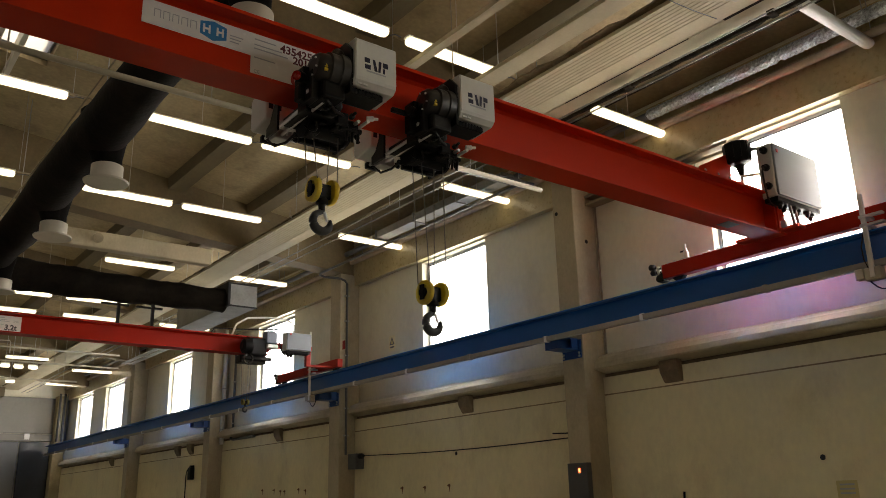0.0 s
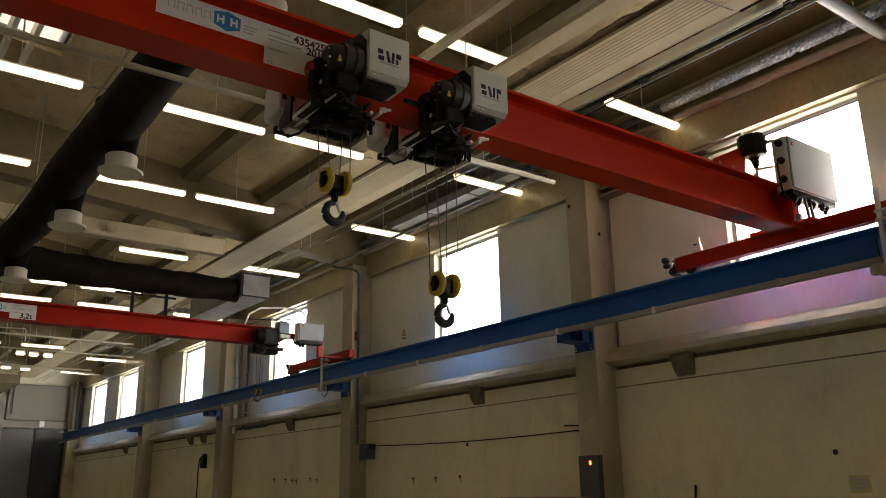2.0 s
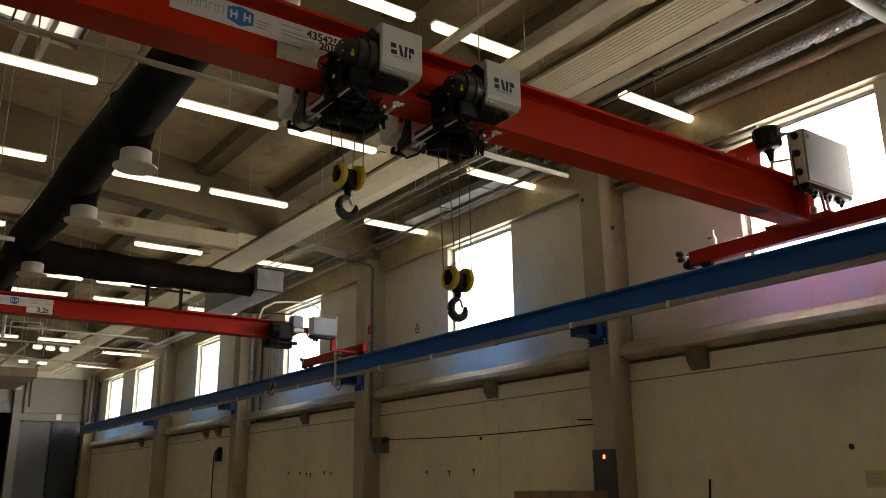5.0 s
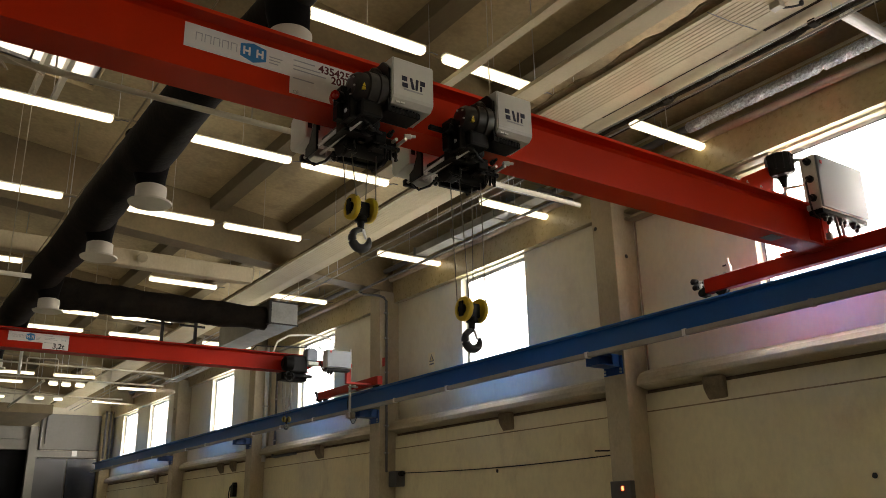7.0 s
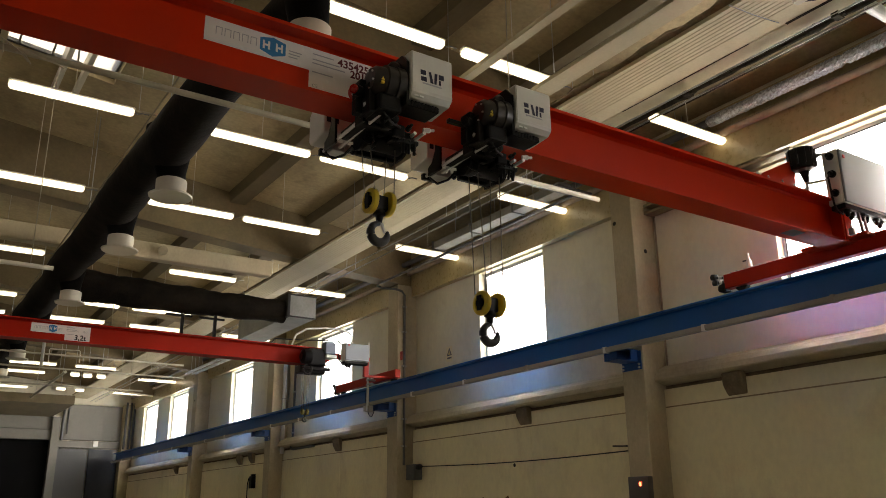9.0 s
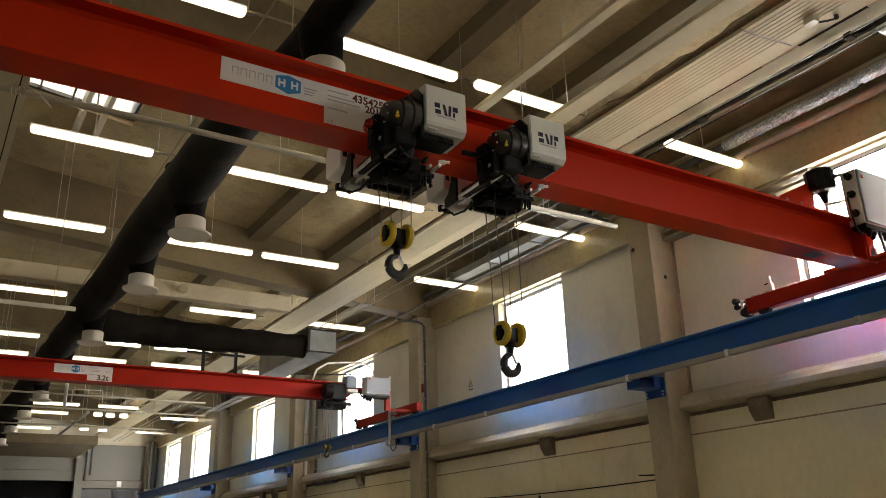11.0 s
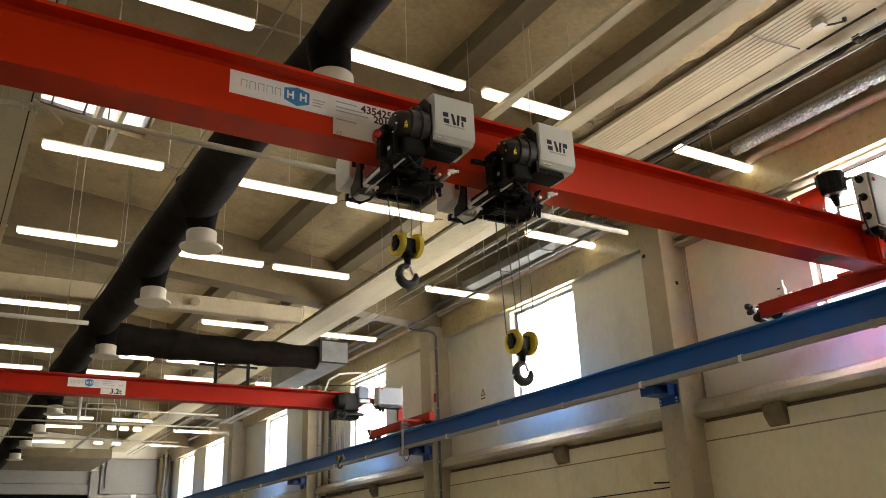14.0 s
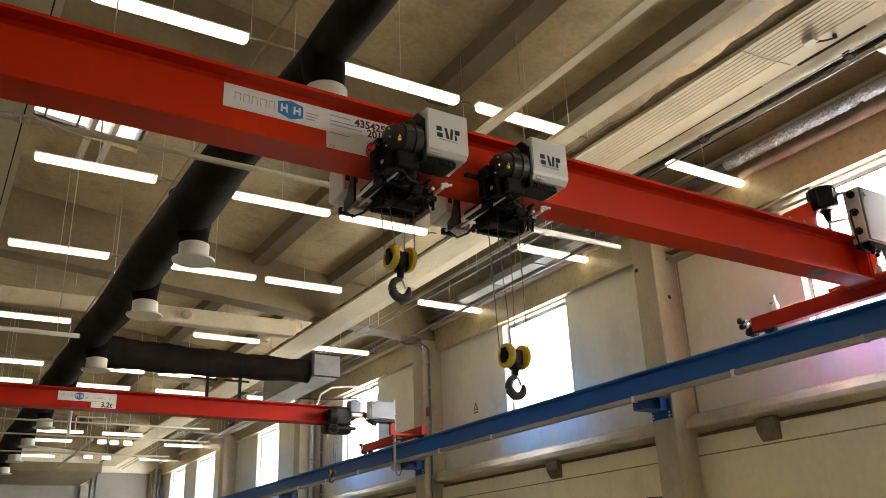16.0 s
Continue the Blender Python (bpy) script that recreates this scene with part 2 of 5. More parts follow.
def rod(bm, a, b, r, seg=10, r2=None, smooth=True):
    """A round bar from a to b, with a second radius at b when given."""
    a, b = Vector(a), Vector(b)
    q = (b - a).to_track_quat("Z", "Y")
    r2 = r if r2 is None else r2
    lo, hi = [], []
    for i in range(seg):
        w = 2 * math.pi * i / seg
        d = q @ Vector((math.cos(w), math.sin(w), 0))
        lo.append(bm.verts.new(a + d * r))
        hi.append(bm.verts.new(b + d * r2))
    for i in range(seg):
        f = bm.faces.new((lo[i], lo[(i + 1) % seg], hi[(i + 1) % seg], hi[i]))
        f.smooth = smooth
    bm.faces.new(lo[::-1])
    bm.faces.new(hi)


def lathe(bm, a, axis, rings, seg=20):
    """A turned shape: rings of (distance along axis, radius) from a; ends closed."""
    a, q = Vector(a), Vector(axis).normalized().to_track_quat("Z", "Y")
    loops = []
    for h, r in rings:
        loops.append([bm.verts.new(a + q @ Vector((r * math.cos(2 * math.pi * i / seg), r * math.sin(2 * math.pi * i / seg), h))) for i in range(seg)])
    for u, v in zip(loops, loops[1:]):
        for i in range(seg):
            f = bm.faces.new((u[i], u[(i + 1) % seg], v[(i + 1) % seg], v[i]))
            f.smooth = True
    bm.faces.new(loops[0][::-1])
    bm.faces.new(loops[-1])


def tube(bm, pts, r, seg=8):
    """A bent round tube through the points."""
    pts = [Vector(p) for p in pts]
    loops = []
    for i, p in enumerate(pts):
        d = (pts[min(i + 1, len(pts) - 1)] - pts[max(i - 1, 0)]).normalized()
        up = Vector((0, 0, 1)) if abs(d.z) < 0.95 else Vector((0, 1, 0))
        s = d.cross(up).normalized()
        u = s.cross(d)
        rr = r[i] if isinstance(r, (list, tuple)) else r
        loops.append([bm.verts.new(p + (s * math.cos(2 * math.pi * k / seg) + u * math.sin(2 * math.pi * k / seg)) * rr) for k in range(seg)])
    for a, b in zip(loops, loops[1:]):
        for k in range(seg):
            f = bm.faces.new((a[k], a[(k + 1) % seg], b[(k + 1) % seg], b[k]))
            f.smooth = True
    bm.faces.new(loops[0][::-1])
    bm.faces.new(loops[-1])


def prism(bm, outline, axis, a, b):
    """An outline of (u, v) pushed along an axis from a to b. x: (y, z); y: (x, z); z: (x, y)."""
    def at(u, v, w):
        return {"x": (w, u, v), "y": (u, w, v), "z": (u, v, w)}[axis]
    lo = [bm.verts.new(at(u, v, a)) for u, v in outline]
    hi = [bm.verts.new(at(u, v, b)) for u, v in outline]
    k = len(outline)
    for i in range(k):
        bm.faces.new((lo[i], lo[(i + 1) % k], hi[(i + 1) % k], hi[i]))
    bm.faces.new(lo[::-1])
    bm.faces.new(hi)


def arc(c, r, a0, a1, k):
    return [(c[0] + r * math.cos(radians(a0 + (a1 - a0) * i / k)), c[1] + r * math.sin(radians(a0 + (a1 - a0) * i / k))) for i in range(k + 1)]


def ibeam(depth, width, tw, tf, root=0.0):
    """Half-symmetric outline of a rolled beam, around (0, 0) at its bottom centre."""
    h, w = depth, width / 2
    t = tw / 2
    f = root
    return [(-w, 0), (w, 0), (w, tf), (t + f, tf), (t, tf + f), (t, h - tf - f), (t + f, h - tf), (w, h - tf), (w, h), (-w, h),
            (-w, h - tf), (-t - f, h - tf), (-t, h - tf - f), (-t, tf + f), (-t - f, tf), (-w, tf)]


def mesh_of(name, bm, mat):
    bmesh.ops.recalc_face_normals(bm, faces=bm.faces[:])
    me = bpy.data.meshes.new(name)
    bm.normal_update()
    for e in bm.edges:
        if len(e.link_faces) == 2 and e.calc_face_angle(0) > 0.6:
            e.smooth = False
    bm.to_mesh(me)
    bm.free()
    me.materials.append(mat)
    return me


def part(name, bm, mat, parent=None, label="", at=None):
    """Link a bmesh as one mesh object under a thing or under a part."""
    ob = new(name, mesh_of(name, bm, mat))
    ob.parent = parent
    if at is not None:
        ob.matrix_basis = at
    return tagged(ob, label)


def thing(name, label, category, at=(0, 0, 0), group="", turn=0):
    e = new(name)
    e.empty_display_size = 0.1
    e.matrix_basis = pose(*at, 0, 0, turn)
    return tagged(e, label, category, group)


def setting(name, bm, mat, label, category):
    return tagged(part(name, bm, mat), label, category, "", "structure")


def boxes(*rows, bevel=0.0):
    bm = bmesh.new()
    for r in rows:
        box(bm, *r, bevel=bevel)
    return bm


def words(text, size, mat, parent, name, at, label="", bold=0.0):
    """Flat lettering with the built-in font, turned into a mesh."""
    cu = bpy.data.curves.new(name, "FONT")
    cu.body, cu.size, cu.extrude, cu.offset = text, size, 0.0006, bold
    tmp = bpy.data.objects.new(name, cu)
    me = bpy.data.meshes.new_from_object(tmp)
    bpy.data.objects.remove(tmp)
    me.materials.append(mat)
    ob = new(name, me)
    ob.parent = parent
    ob.matrix_basis = at
    return tagged(ob, label)


# ---------------- the hall ----------------
WEST, EAST, SOUTH, NORTH = -9.5, 10.17, -8.0, 43.0
RIDGE_X, RIDGE_Z, PITCH = 0.3, 8.86, 0.124
# first opening is unseen, continued at the same spacing to light the near side
WINDOWS = [(-2.7, -0.6), (4.63, 6.75), (11.82, 13.93), (19.75, 21.95), (27.05, 29.1), (34.2, 36.7), (38.6, 41.0)]
SILL, HEAD = 4.3, 6.47
COLUMNS = [1.5, 8.97, 16.47, 23.9, 31.35]


def roof_z(x):
    return RIDGE_Z - PITCH * abs(x - RIDGE_X)


setting("floor", boxes((WEST - 0.25, EAST + 0.25, SOUTH - 0.25, NORTH + 0.25, -0.2, 0.0)), M_floor, "worn grey concrete hall floor", "floor")
setting("ground", boxes((-400, 400, -400, 400, -0.6, -0.25)), M_ground, "flat ground outside the hall", "ground")

# roof slab, pitched to both sides, with an opening for the skylight
bm = bmesh.new()
SKY_X, SKY_Y0, SKY_Y1 = 2.36, 10.2, 13.65
T = 0.3


def slab(x0, x1, y0, y1):
    prism(bm, [(x0, roof_z(x0)), (x1, roof_z(x1)), (x1, roof_z(x1) + T), (x0, roof_z(x0) + T)], "y", y0, y1)


slab(WEST - 0.25, RIDGE_X, SOUTH - 0.25, NORTH + 0.25)
slab(SKY_X, EAST + 0.25, SOUTH - 0.25, NORTH + 0.25)
slab(RIDGE_X, SKY_X, SOUTH - 0.25, SKY_Y0)
slab(RIDGE_X, SKY_X, SKY_Y1, NORTH + 0.25)
setting("ceiling", bm, M_roof, "beige concrete roof slab with a shallow pitch", "ceiling")

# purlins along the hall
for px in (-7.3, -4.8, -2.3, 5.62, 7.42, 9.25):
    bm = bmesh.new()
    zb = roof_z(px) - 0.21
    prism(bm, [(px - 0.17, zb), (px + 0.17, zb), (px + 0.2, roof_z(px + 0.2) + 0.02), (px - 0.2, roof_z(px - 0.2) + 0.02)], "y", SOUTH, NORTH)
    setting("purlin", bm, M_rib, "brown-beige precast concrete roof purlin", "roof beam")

# added board; its dark tone stands for shade on the slab
bm = bmesh.new()
prism(bm, [(8.5, roof_z(8.5) - 0.1), (9.62, roof_z(9.62) - 0.1), (9.62, roof_z(9.62) + 0.02), (8.5, roof_z(8.5) + 0.02)], "y", 1.97, 8.95)
setting("roof_shade_board", bm, M_roofshade, "dark brown board added for the shade under the roof slab", "insulation board")

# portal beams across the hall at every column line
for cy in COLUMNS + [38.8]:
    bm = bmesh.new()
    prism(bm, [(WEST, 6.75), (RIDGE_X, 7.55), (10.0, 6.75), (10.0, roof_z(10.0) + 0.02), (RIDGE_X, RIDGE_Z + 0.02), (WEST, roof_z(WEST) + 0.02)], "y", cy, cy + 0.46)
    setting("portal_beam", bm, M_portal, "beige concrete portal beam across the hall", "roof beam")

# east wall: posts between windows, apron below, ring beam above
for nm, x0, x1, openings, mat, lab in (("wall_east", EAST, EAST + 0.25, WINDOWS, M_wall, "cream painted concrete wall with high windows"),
                             ("wall_west", WEST - 0.25, WEST, WINDOWS[:3], M_back, "unseen plain hall wall with added high windows")):
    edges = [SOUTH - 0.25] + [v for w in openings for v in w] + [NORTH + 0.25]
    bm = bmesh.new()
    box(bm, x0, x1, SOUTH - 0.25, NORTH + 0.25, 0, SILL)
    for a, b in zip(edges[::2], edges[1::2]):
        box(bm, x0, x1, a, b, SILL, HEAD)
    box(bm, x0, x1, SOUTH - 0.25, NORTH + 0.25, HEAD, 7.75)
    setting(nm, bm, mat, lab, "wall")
setting("ring_beam", boxes((EAST - 0.14, EAST, SOUTH, NORTH, HEAD + 0.03, 7.5)), M_ring, "cream concrete ring beam above the windows", "beam")
bm = bmesh.new()
prism(bm, [(WEST, 0), (EAST, 0), (EAST, 7.64), (RIDGE_X, 8.88), (WEST, 7.64)], "y", NORTH, NORTH + 0.25)
setting("wall_north", bm, M_wall, "cream painted gable wall of the hall", "wall")
bm = bmesh.new()
prism(bm, [(WEST, 0), (EAST, 0), (EAST, 7.64), (RIDGE_X, 8.88), (WEST, 7.64)], "y", SOUTH - 0.25, SOUTH)
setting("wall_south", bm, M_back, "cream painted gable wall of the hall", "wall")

# concrete columns
for cy in COLUMNS:
    bm = bmesh.new()
    box(bm, 9.65, EAST, cy, cy + 0.46, 0, 6.76, bevel=0.015)
    setting("column", bm, M_column, "square cream-painted concrete column against the wall", "column")

# windows; those turned half round in the west wall are unseen, added for fill
for k, (wall_x, turn, watts, (a, b)) in enumerate([(EAST + 0.17, 0, WINDOW_WATTS, w) for w in WINDOWS] + [(WEST - 0.17, 180, WEST_FILL_WATTS, w) for w in WINDOWS[:3]]):
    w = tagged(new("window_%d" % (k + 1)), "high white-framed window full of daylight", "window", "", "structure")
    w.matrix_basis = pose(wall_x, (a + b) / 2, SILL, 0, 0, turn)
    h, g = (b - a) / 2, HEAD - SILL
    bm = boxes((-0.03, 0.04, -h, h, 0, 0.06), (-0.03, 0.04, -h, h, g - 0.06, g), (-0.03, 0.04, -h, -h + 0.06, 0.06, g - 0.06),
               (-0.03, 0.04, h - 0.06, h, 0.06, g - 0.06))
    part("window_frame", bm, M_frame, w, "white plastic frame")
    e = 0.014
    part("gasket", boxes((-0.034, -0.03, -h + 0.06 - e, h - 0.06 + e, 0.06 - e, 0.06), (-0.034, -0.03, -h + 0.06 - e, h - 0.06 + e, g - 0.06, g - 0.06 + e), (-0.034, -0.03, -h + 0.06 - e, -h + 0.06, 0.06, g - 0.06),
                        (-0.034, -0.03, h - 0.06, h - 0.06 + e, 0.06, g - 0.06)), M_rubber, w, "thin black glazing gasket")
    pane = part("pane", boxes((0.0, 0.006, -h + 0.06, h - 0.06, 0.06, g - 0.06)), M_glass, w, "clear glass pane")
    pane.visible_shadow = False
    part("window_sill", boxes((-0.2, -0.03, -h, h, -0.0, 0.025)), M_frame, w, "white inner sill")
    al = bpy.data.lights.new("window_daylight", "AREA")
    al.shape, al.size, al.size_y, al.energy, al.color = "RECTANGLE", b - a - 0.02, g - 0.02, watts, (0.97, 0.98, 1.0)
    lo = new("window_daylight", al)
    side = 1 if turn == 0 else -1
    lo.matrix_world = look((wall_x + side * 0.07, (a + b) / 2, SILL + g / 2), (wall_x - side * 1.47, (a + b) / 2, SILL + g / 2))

# skylight in the roof
s = tagged(new("skylight"), "bright glazed skylight with slim bars in the roof", "skylight", "", "structure")
s.matrix_basis = pose(0, 0, 0)
bm = bmesh.new()
for y in (SKY_Y0 + 0.03, 11.35, 12.5, SKY_Y1 - 0.03):
    prism(bm, [(RIDGE_X, roof_z(RIDGE_X) + 0.1), (SKY_X, roof_z(SKY_X) + 0.1), (SKY_X, roof_z(SKY_X) + 0.16), (RIDGE_X, roof_z(RIDGE_X) + 0.16)], "y", y - 0.03, y + 0.03)
for x in (0.33, 0.85, 1.35, 1.85, 2.33):
    box(bm, x - 0.015, x + 0.015, SKY_Y0 + 0.06, SKY_Y1 - 0.06, roof_z(x) + 0.1, roof_z(x) + 0.15)
part("glazing_bar", bm, M_copperdark, s)
bm = bmesh.new()
prism(bm, [(RIDGE_X, roof_z(RIDGE_X) + 0.17), (SKY_X, roof_z(SKY_X) + 0.17), (SKY_X, roof_z(SKY_X) + 0.18), (RIDGE_X, roof_z(RIDGE_X) + 0.18)], "y", SKY_Y0, SKY_Y1)
part("pane", bm, M_poly, s, "milky plastic glazing")

# ledge on the wall under the windows, between the columns, and lower wall lining with joints
spans = [(SOUTH, 1.5)] + [(a + 0.46, b) for a, b in zip(COLUMNS, COLUMNS[1:])] + [(COLUMNS[-1] + 0.46, NORTH)]
for a, b in spans:
    bm = bmesh.new()
    prism(bm, [(9.88, 3.52), (9.895, 3.5), (EAST, 3.445), (EAST, 3.77), (10.06, 3.735), (9.96, 3.68), (9.9, 3.6)], "y", a, b)
    setting("ledge", bm, M_ledge, "cream concrete ledge running along the wall", "ledge")
    cuts = [a] + [y for y in (12.25, 20.1, 27.5, 35.4) if a < y < b] + [b]
    for c, d in zip(cuts, cuts[1:]):
        setting("lower_wall", boxes((10.06, EAST, c + 0.006, d - 0.006, 0, 3.1), (10.07, EAST, c, d, 3.122, 3.385)), M_lower, "cream painted lower wall panels with a joint", "wall panel")
    setting("joint_seal", boxes((10.12, EAST, a, b, 3.386, 3.444)), M_seal, "stained brown joint under the wall ledge", "joint")
    setting("joint_seal", boxes((10.066, EAST, a, b, 3.101, 3.121)), M_joint, "stained brown joint between wall panels", "joint")


# ---------------- crane runway ----------------
RAIL_X, BEAM_LO, BEAM_HI = 9.3, 3.99, 4.35
rw = thing("runway_beam", "dark blue steel crane runway beam along the wall", "crane runway", (RAIL_X, 0, BEAM_LO))
bm = bmesh.new()
prism(bm, ibeam(BEAM_HI - BEAM_LO, 0.3, 0.02, 0.022, 0.02), "y", SOUTH + 0.05, 41.8)
part("beam", bm, M_blue, rw)
part("crane_rail", boxes((-0.03, 0.03, SOUTH + 0.05, 41.8, 0.36, 0.378)), M_hook, rw, "square steel rail")
for cy in COLUMNS:
    br = thing("runway_bracket", "blue steel bracket bolted to a concrete column", "bracket", (9.65, cy + 0.23, 3.99), "runway brackets")
    for nm, dims in (("top_plate", (-0.5, 0.0, -0.14, 0.14, -0.02, -0.004)), ("web", (-0.44, -0.02, -0.01, 0.01, -0.17, -0.02)), ("bottom_plate", (-0.46, -0.02, -0.14, 0.14, -0.19, -0.17)),
                     ("wall_plate", (-0.02, 0.0, -0.2, 0.2, -0.31, -0.021)), ("stiffener", (-0.16, -0.021, -0.14, -0.12, -0.169, -0.021)), ("front_plate", (-0.46, -0.441, -0.14, 0.14, -0.169, -0.021))):
        part(nm, boxes(dims), M_bracket, br)
    for y in (-0.17, 0.17):
        for z in (-0.23, -0.28):
            bm = bmesh.new()
            rod(bm, (-0.045, y, z), (-0.02, y, z), 0.018, 6, smooth=False)
            part("bolt", bm, M_galv, br)

# conductor rail hung under the near flange
cr = thing("conductor_rail", "beige enclosed conductor rail under the blue runway beam", "conductor rail", (9.1, 0, 3.91))
bm = bmesh.new()
prism(bm, [(-0.03, 0.0), (0.03, 0.0), (0.035, 0.02), (0.035, 0.075), (-0.035, 0.075), (-0.035, 0.02)], "y", SOUTH + 0.1, 41.7)
part("rail_body", bm, M_rail, cr)
y = -6.0
while y < 41:
    bm = boxes((-0.043, 0.045, y - 0.025, y + 0.025, -0.008, 0.085), (-0.02, 0.22, y - 0.02, y + 0.02, 0.079, 0.09))
    part("hanger", bm, M_white if int(y * 10) % 3 else M_rail, cr)
    y += 1.9


# ---------------- cranes ----------------
def girder(name_label, yc, z0, depth, width, x0, x1, tw, tf, paint):
    g = thing("crane_girder", name_label, "crane girder", (0, yc, z0), "crane girders")
    bm = bmesh.new()
    prism(bm, ibeam(depth, width, tw, tf, 0.025), "x", x0, x1)
    part("beam", bm, paint, g)
    return g


GY, GZ, GD = 5.255, 4.565, 0.51
g1 = girder("long glossy red steel bridge crane girder", GY, GZ, GD, 0.31, WEST + 0.05, 9.02, 0.0145, 0.028, M_red)
# end plate and gusset at the wall end
part("end_plate", boxes((9.02, 9.05, -0.155, 0.155, 0.0, GD)), M_red, g1)
part("connection_block", boxes((9.051, 9.198, -0.17, 0.17, 0.0, 0.42), bevel=0.006), M_red, g1)
part("connection_flange", boxes((9.02, 9.198, -0.42, -0.171, 0.02, 0.055)), M_red, g1)
part("connection_flange", boxes((9.02, 9.198, 0.171, 0.42, 0.02, 0.055)), M_red, g1)
part("crane_marker_plate", boxes((8.1, 8.32, -0.1, 0.06, -0.006, -0.001)), M_copperdark, g1)

bm = bmesh.new()
prism(bm, [(7.85, GD), (8.6, GD), (8.6, GD + 0.26), (8.66, GD + 0.5), (8.58, GD + 0.5), (8.0, GD + 0.22)], "y", 0.1, 0.125)
part("rear_gusset", bm, M_red, g1)

G2Y, G2Z, G2D = 16.1, 4.575, 0.36
g2 = girder("red steel girder of the farther bridge crane", G2Y, G2Z, G2D, 0.3, WEST + 0.05, 7.62, 0.012, 0.022, M_dimred)
bm = bmesh.new()
prism(bm, [(7.62, 0.06), (7.8, 0.18), (8.7, 0.2), (8.7, G2D - 0.08), (7.62, G2D - 0.06)], "y", -0.05, 0.05)
part("notched_end", bm, M_dimred, g2)


def end_carriage(y0, y1, z0, z1, label):
    c = thing("end_carriage", label, "crane carriage", (RAIL_X, (y0 + y1) / 2, z0), "crane end carriages")
    h, d = (y1 - y0) / 2, z1 - z0
    bm = bmesh.new()
    box(bm, -0.1, 0.03, -h, h, 0.0, d, bevel=0.008)
    part("body", bm, M_dimred, c)
    for s in (-1, 1):
        bm = bmesh.new()
        rod(bm, (-0.04, s * (h - 0.22), 0.035), (0.028, s * (h - 0.22), 0.035), 0.1, 20)
        part("wheel", bm, M_black, c)
        if s < 0:
            continue
        bm = bmesh.new()
        lathe(bm, (-0.06, s * h, d * 0.8), (0, s, 0.28), [(0, 0.016), (0.14, 0.016), (0.145, 0.034), (0.15, 0.042), (0.22, 0.044), (0.235, 0.03)], 14)
        lathe(bm, (-0.02, s * h, d * 0.6), (0, s, 0.1), [(0, 0.016), (0.15, 0.016), (0.155, 0.036), (0.23, 0.038), (0.24, 0.026)], 14)
        part("buffer", bm, M_rubber, c, "black rubber buffer pair")
        bm = bmesh.new()
        lathe(bm, (-0.06, s * (h + 0.05), d * 0.87), (0, s, 0.28), [(0, 0.022), (0.05, 0.022)], 10)
        box(bm, -0.07, -0.01, s * (h + 0.09) - 0.012, s * (h + 0.09) + 0.012, d * 0.55, d * 0.85)
        part("cable_tie", bm, M_white, c, "white plastic tie")
        bm = bmesh.new()
        lathe(bm, (-0.105, s * (h + 0.055), 0.02), (1, 0, 0), [(0, 0.03), (0.005, 0.055), (0.09, 0.06), (0.1, 0.04)], 16)
        box(bm, -0.1, 0.02, s * h - 0.02, s * h + 0.05, -0.03, 0.09, bevel=0.01)
        part("rail_sweeper", bm, M_black, c)
        part("buffer_plate", boxes((-0.09, 0.09, s * h - 0.004, s * h + 0.012, 0.04, 0.2)), M_galv, c)
    return c


c1 = end_carriage(3.55, 6.98, 4.438, 4.635, "red steel end carriage with rubber buffers on the rail")
c2 = end_carriage(15.8, 18.7, 4.425, 4.61, "red steel end carriage of the farther crane")


# ---------------- lights under the roof ----------------
def fluorescent(at, label="lit long fluorescent batten hung from the roof", tube_mat=None):
    f = thing("ceiling_light", label, "ceiling light", at, "fluorescent lights")
    bm = bmesh.new()
    prism(bm, [(-0.062, 0.066), (0.062, 0.066), (0.045, 0.095), (-0.045, 0.095)], "x", -0.79, 0.79)
    part("housing", bm, M_grey, f, "grey plastic housing")
    bm = bmesh.new()
    outline = arc((0, 0.028), 0.078, 145, 395, 12)
    outline = [(u, 0.028 + (v - 0.028) * 0.75) for u, v in outline]
    loops = [[bm.verts.new((sx, u * sc, 0.028 + (v - 0.028) * sc)) for u, v in outline] for sx, sc in
             ((-0.79, 0.3), (-0.783, 0.65), (-0.765, 0.9), (-0.735, 1.0), (0.735, 1.0), (0.765, 0.9), (0.783, 0.65), (0.79, 0.3))]
    for p, q in zip(loops, loops[1:]):
        for i in range(len(outline)):
            j = (i + 1) % len(outline)
            bm.faces.new((p[i], p[j], q[j], q[i]))
    bm.faces.new(loops[0])
    bm.faces.new(loops[-1][::-1])
    part("diffuser", bm, tube_mat or M_tube, f, "white diffuser")
    for s in (-1, 1):
        part("end_cap", boxes((0.77 if s > 0 else -0.8, 0.8 if s > 0 else -0.77, -0.04, 0.04, 0.068, 0.09), bevel=0.006), M_grey, f)
    top = roof_z(at[0]) - at[2]
    bm = bmesh.new()
    rod(bm, (0, 0, 0.07), (0, 0, top + 0.01), 0.005, 8)
    part("hanger", bm, M_diffuser, f)
    bm = bmesh.new()
    tube(bm, [(0.78, 0, 0.05), (0.84, 0.02, 0.03), (0.9, 0.0, 0.05), (1.0, 0.02, 0.06)], 0.008, 6)
    part("supply_cable", bm, M_copperdark, f)
    return f


LAMP_Z = 6.93
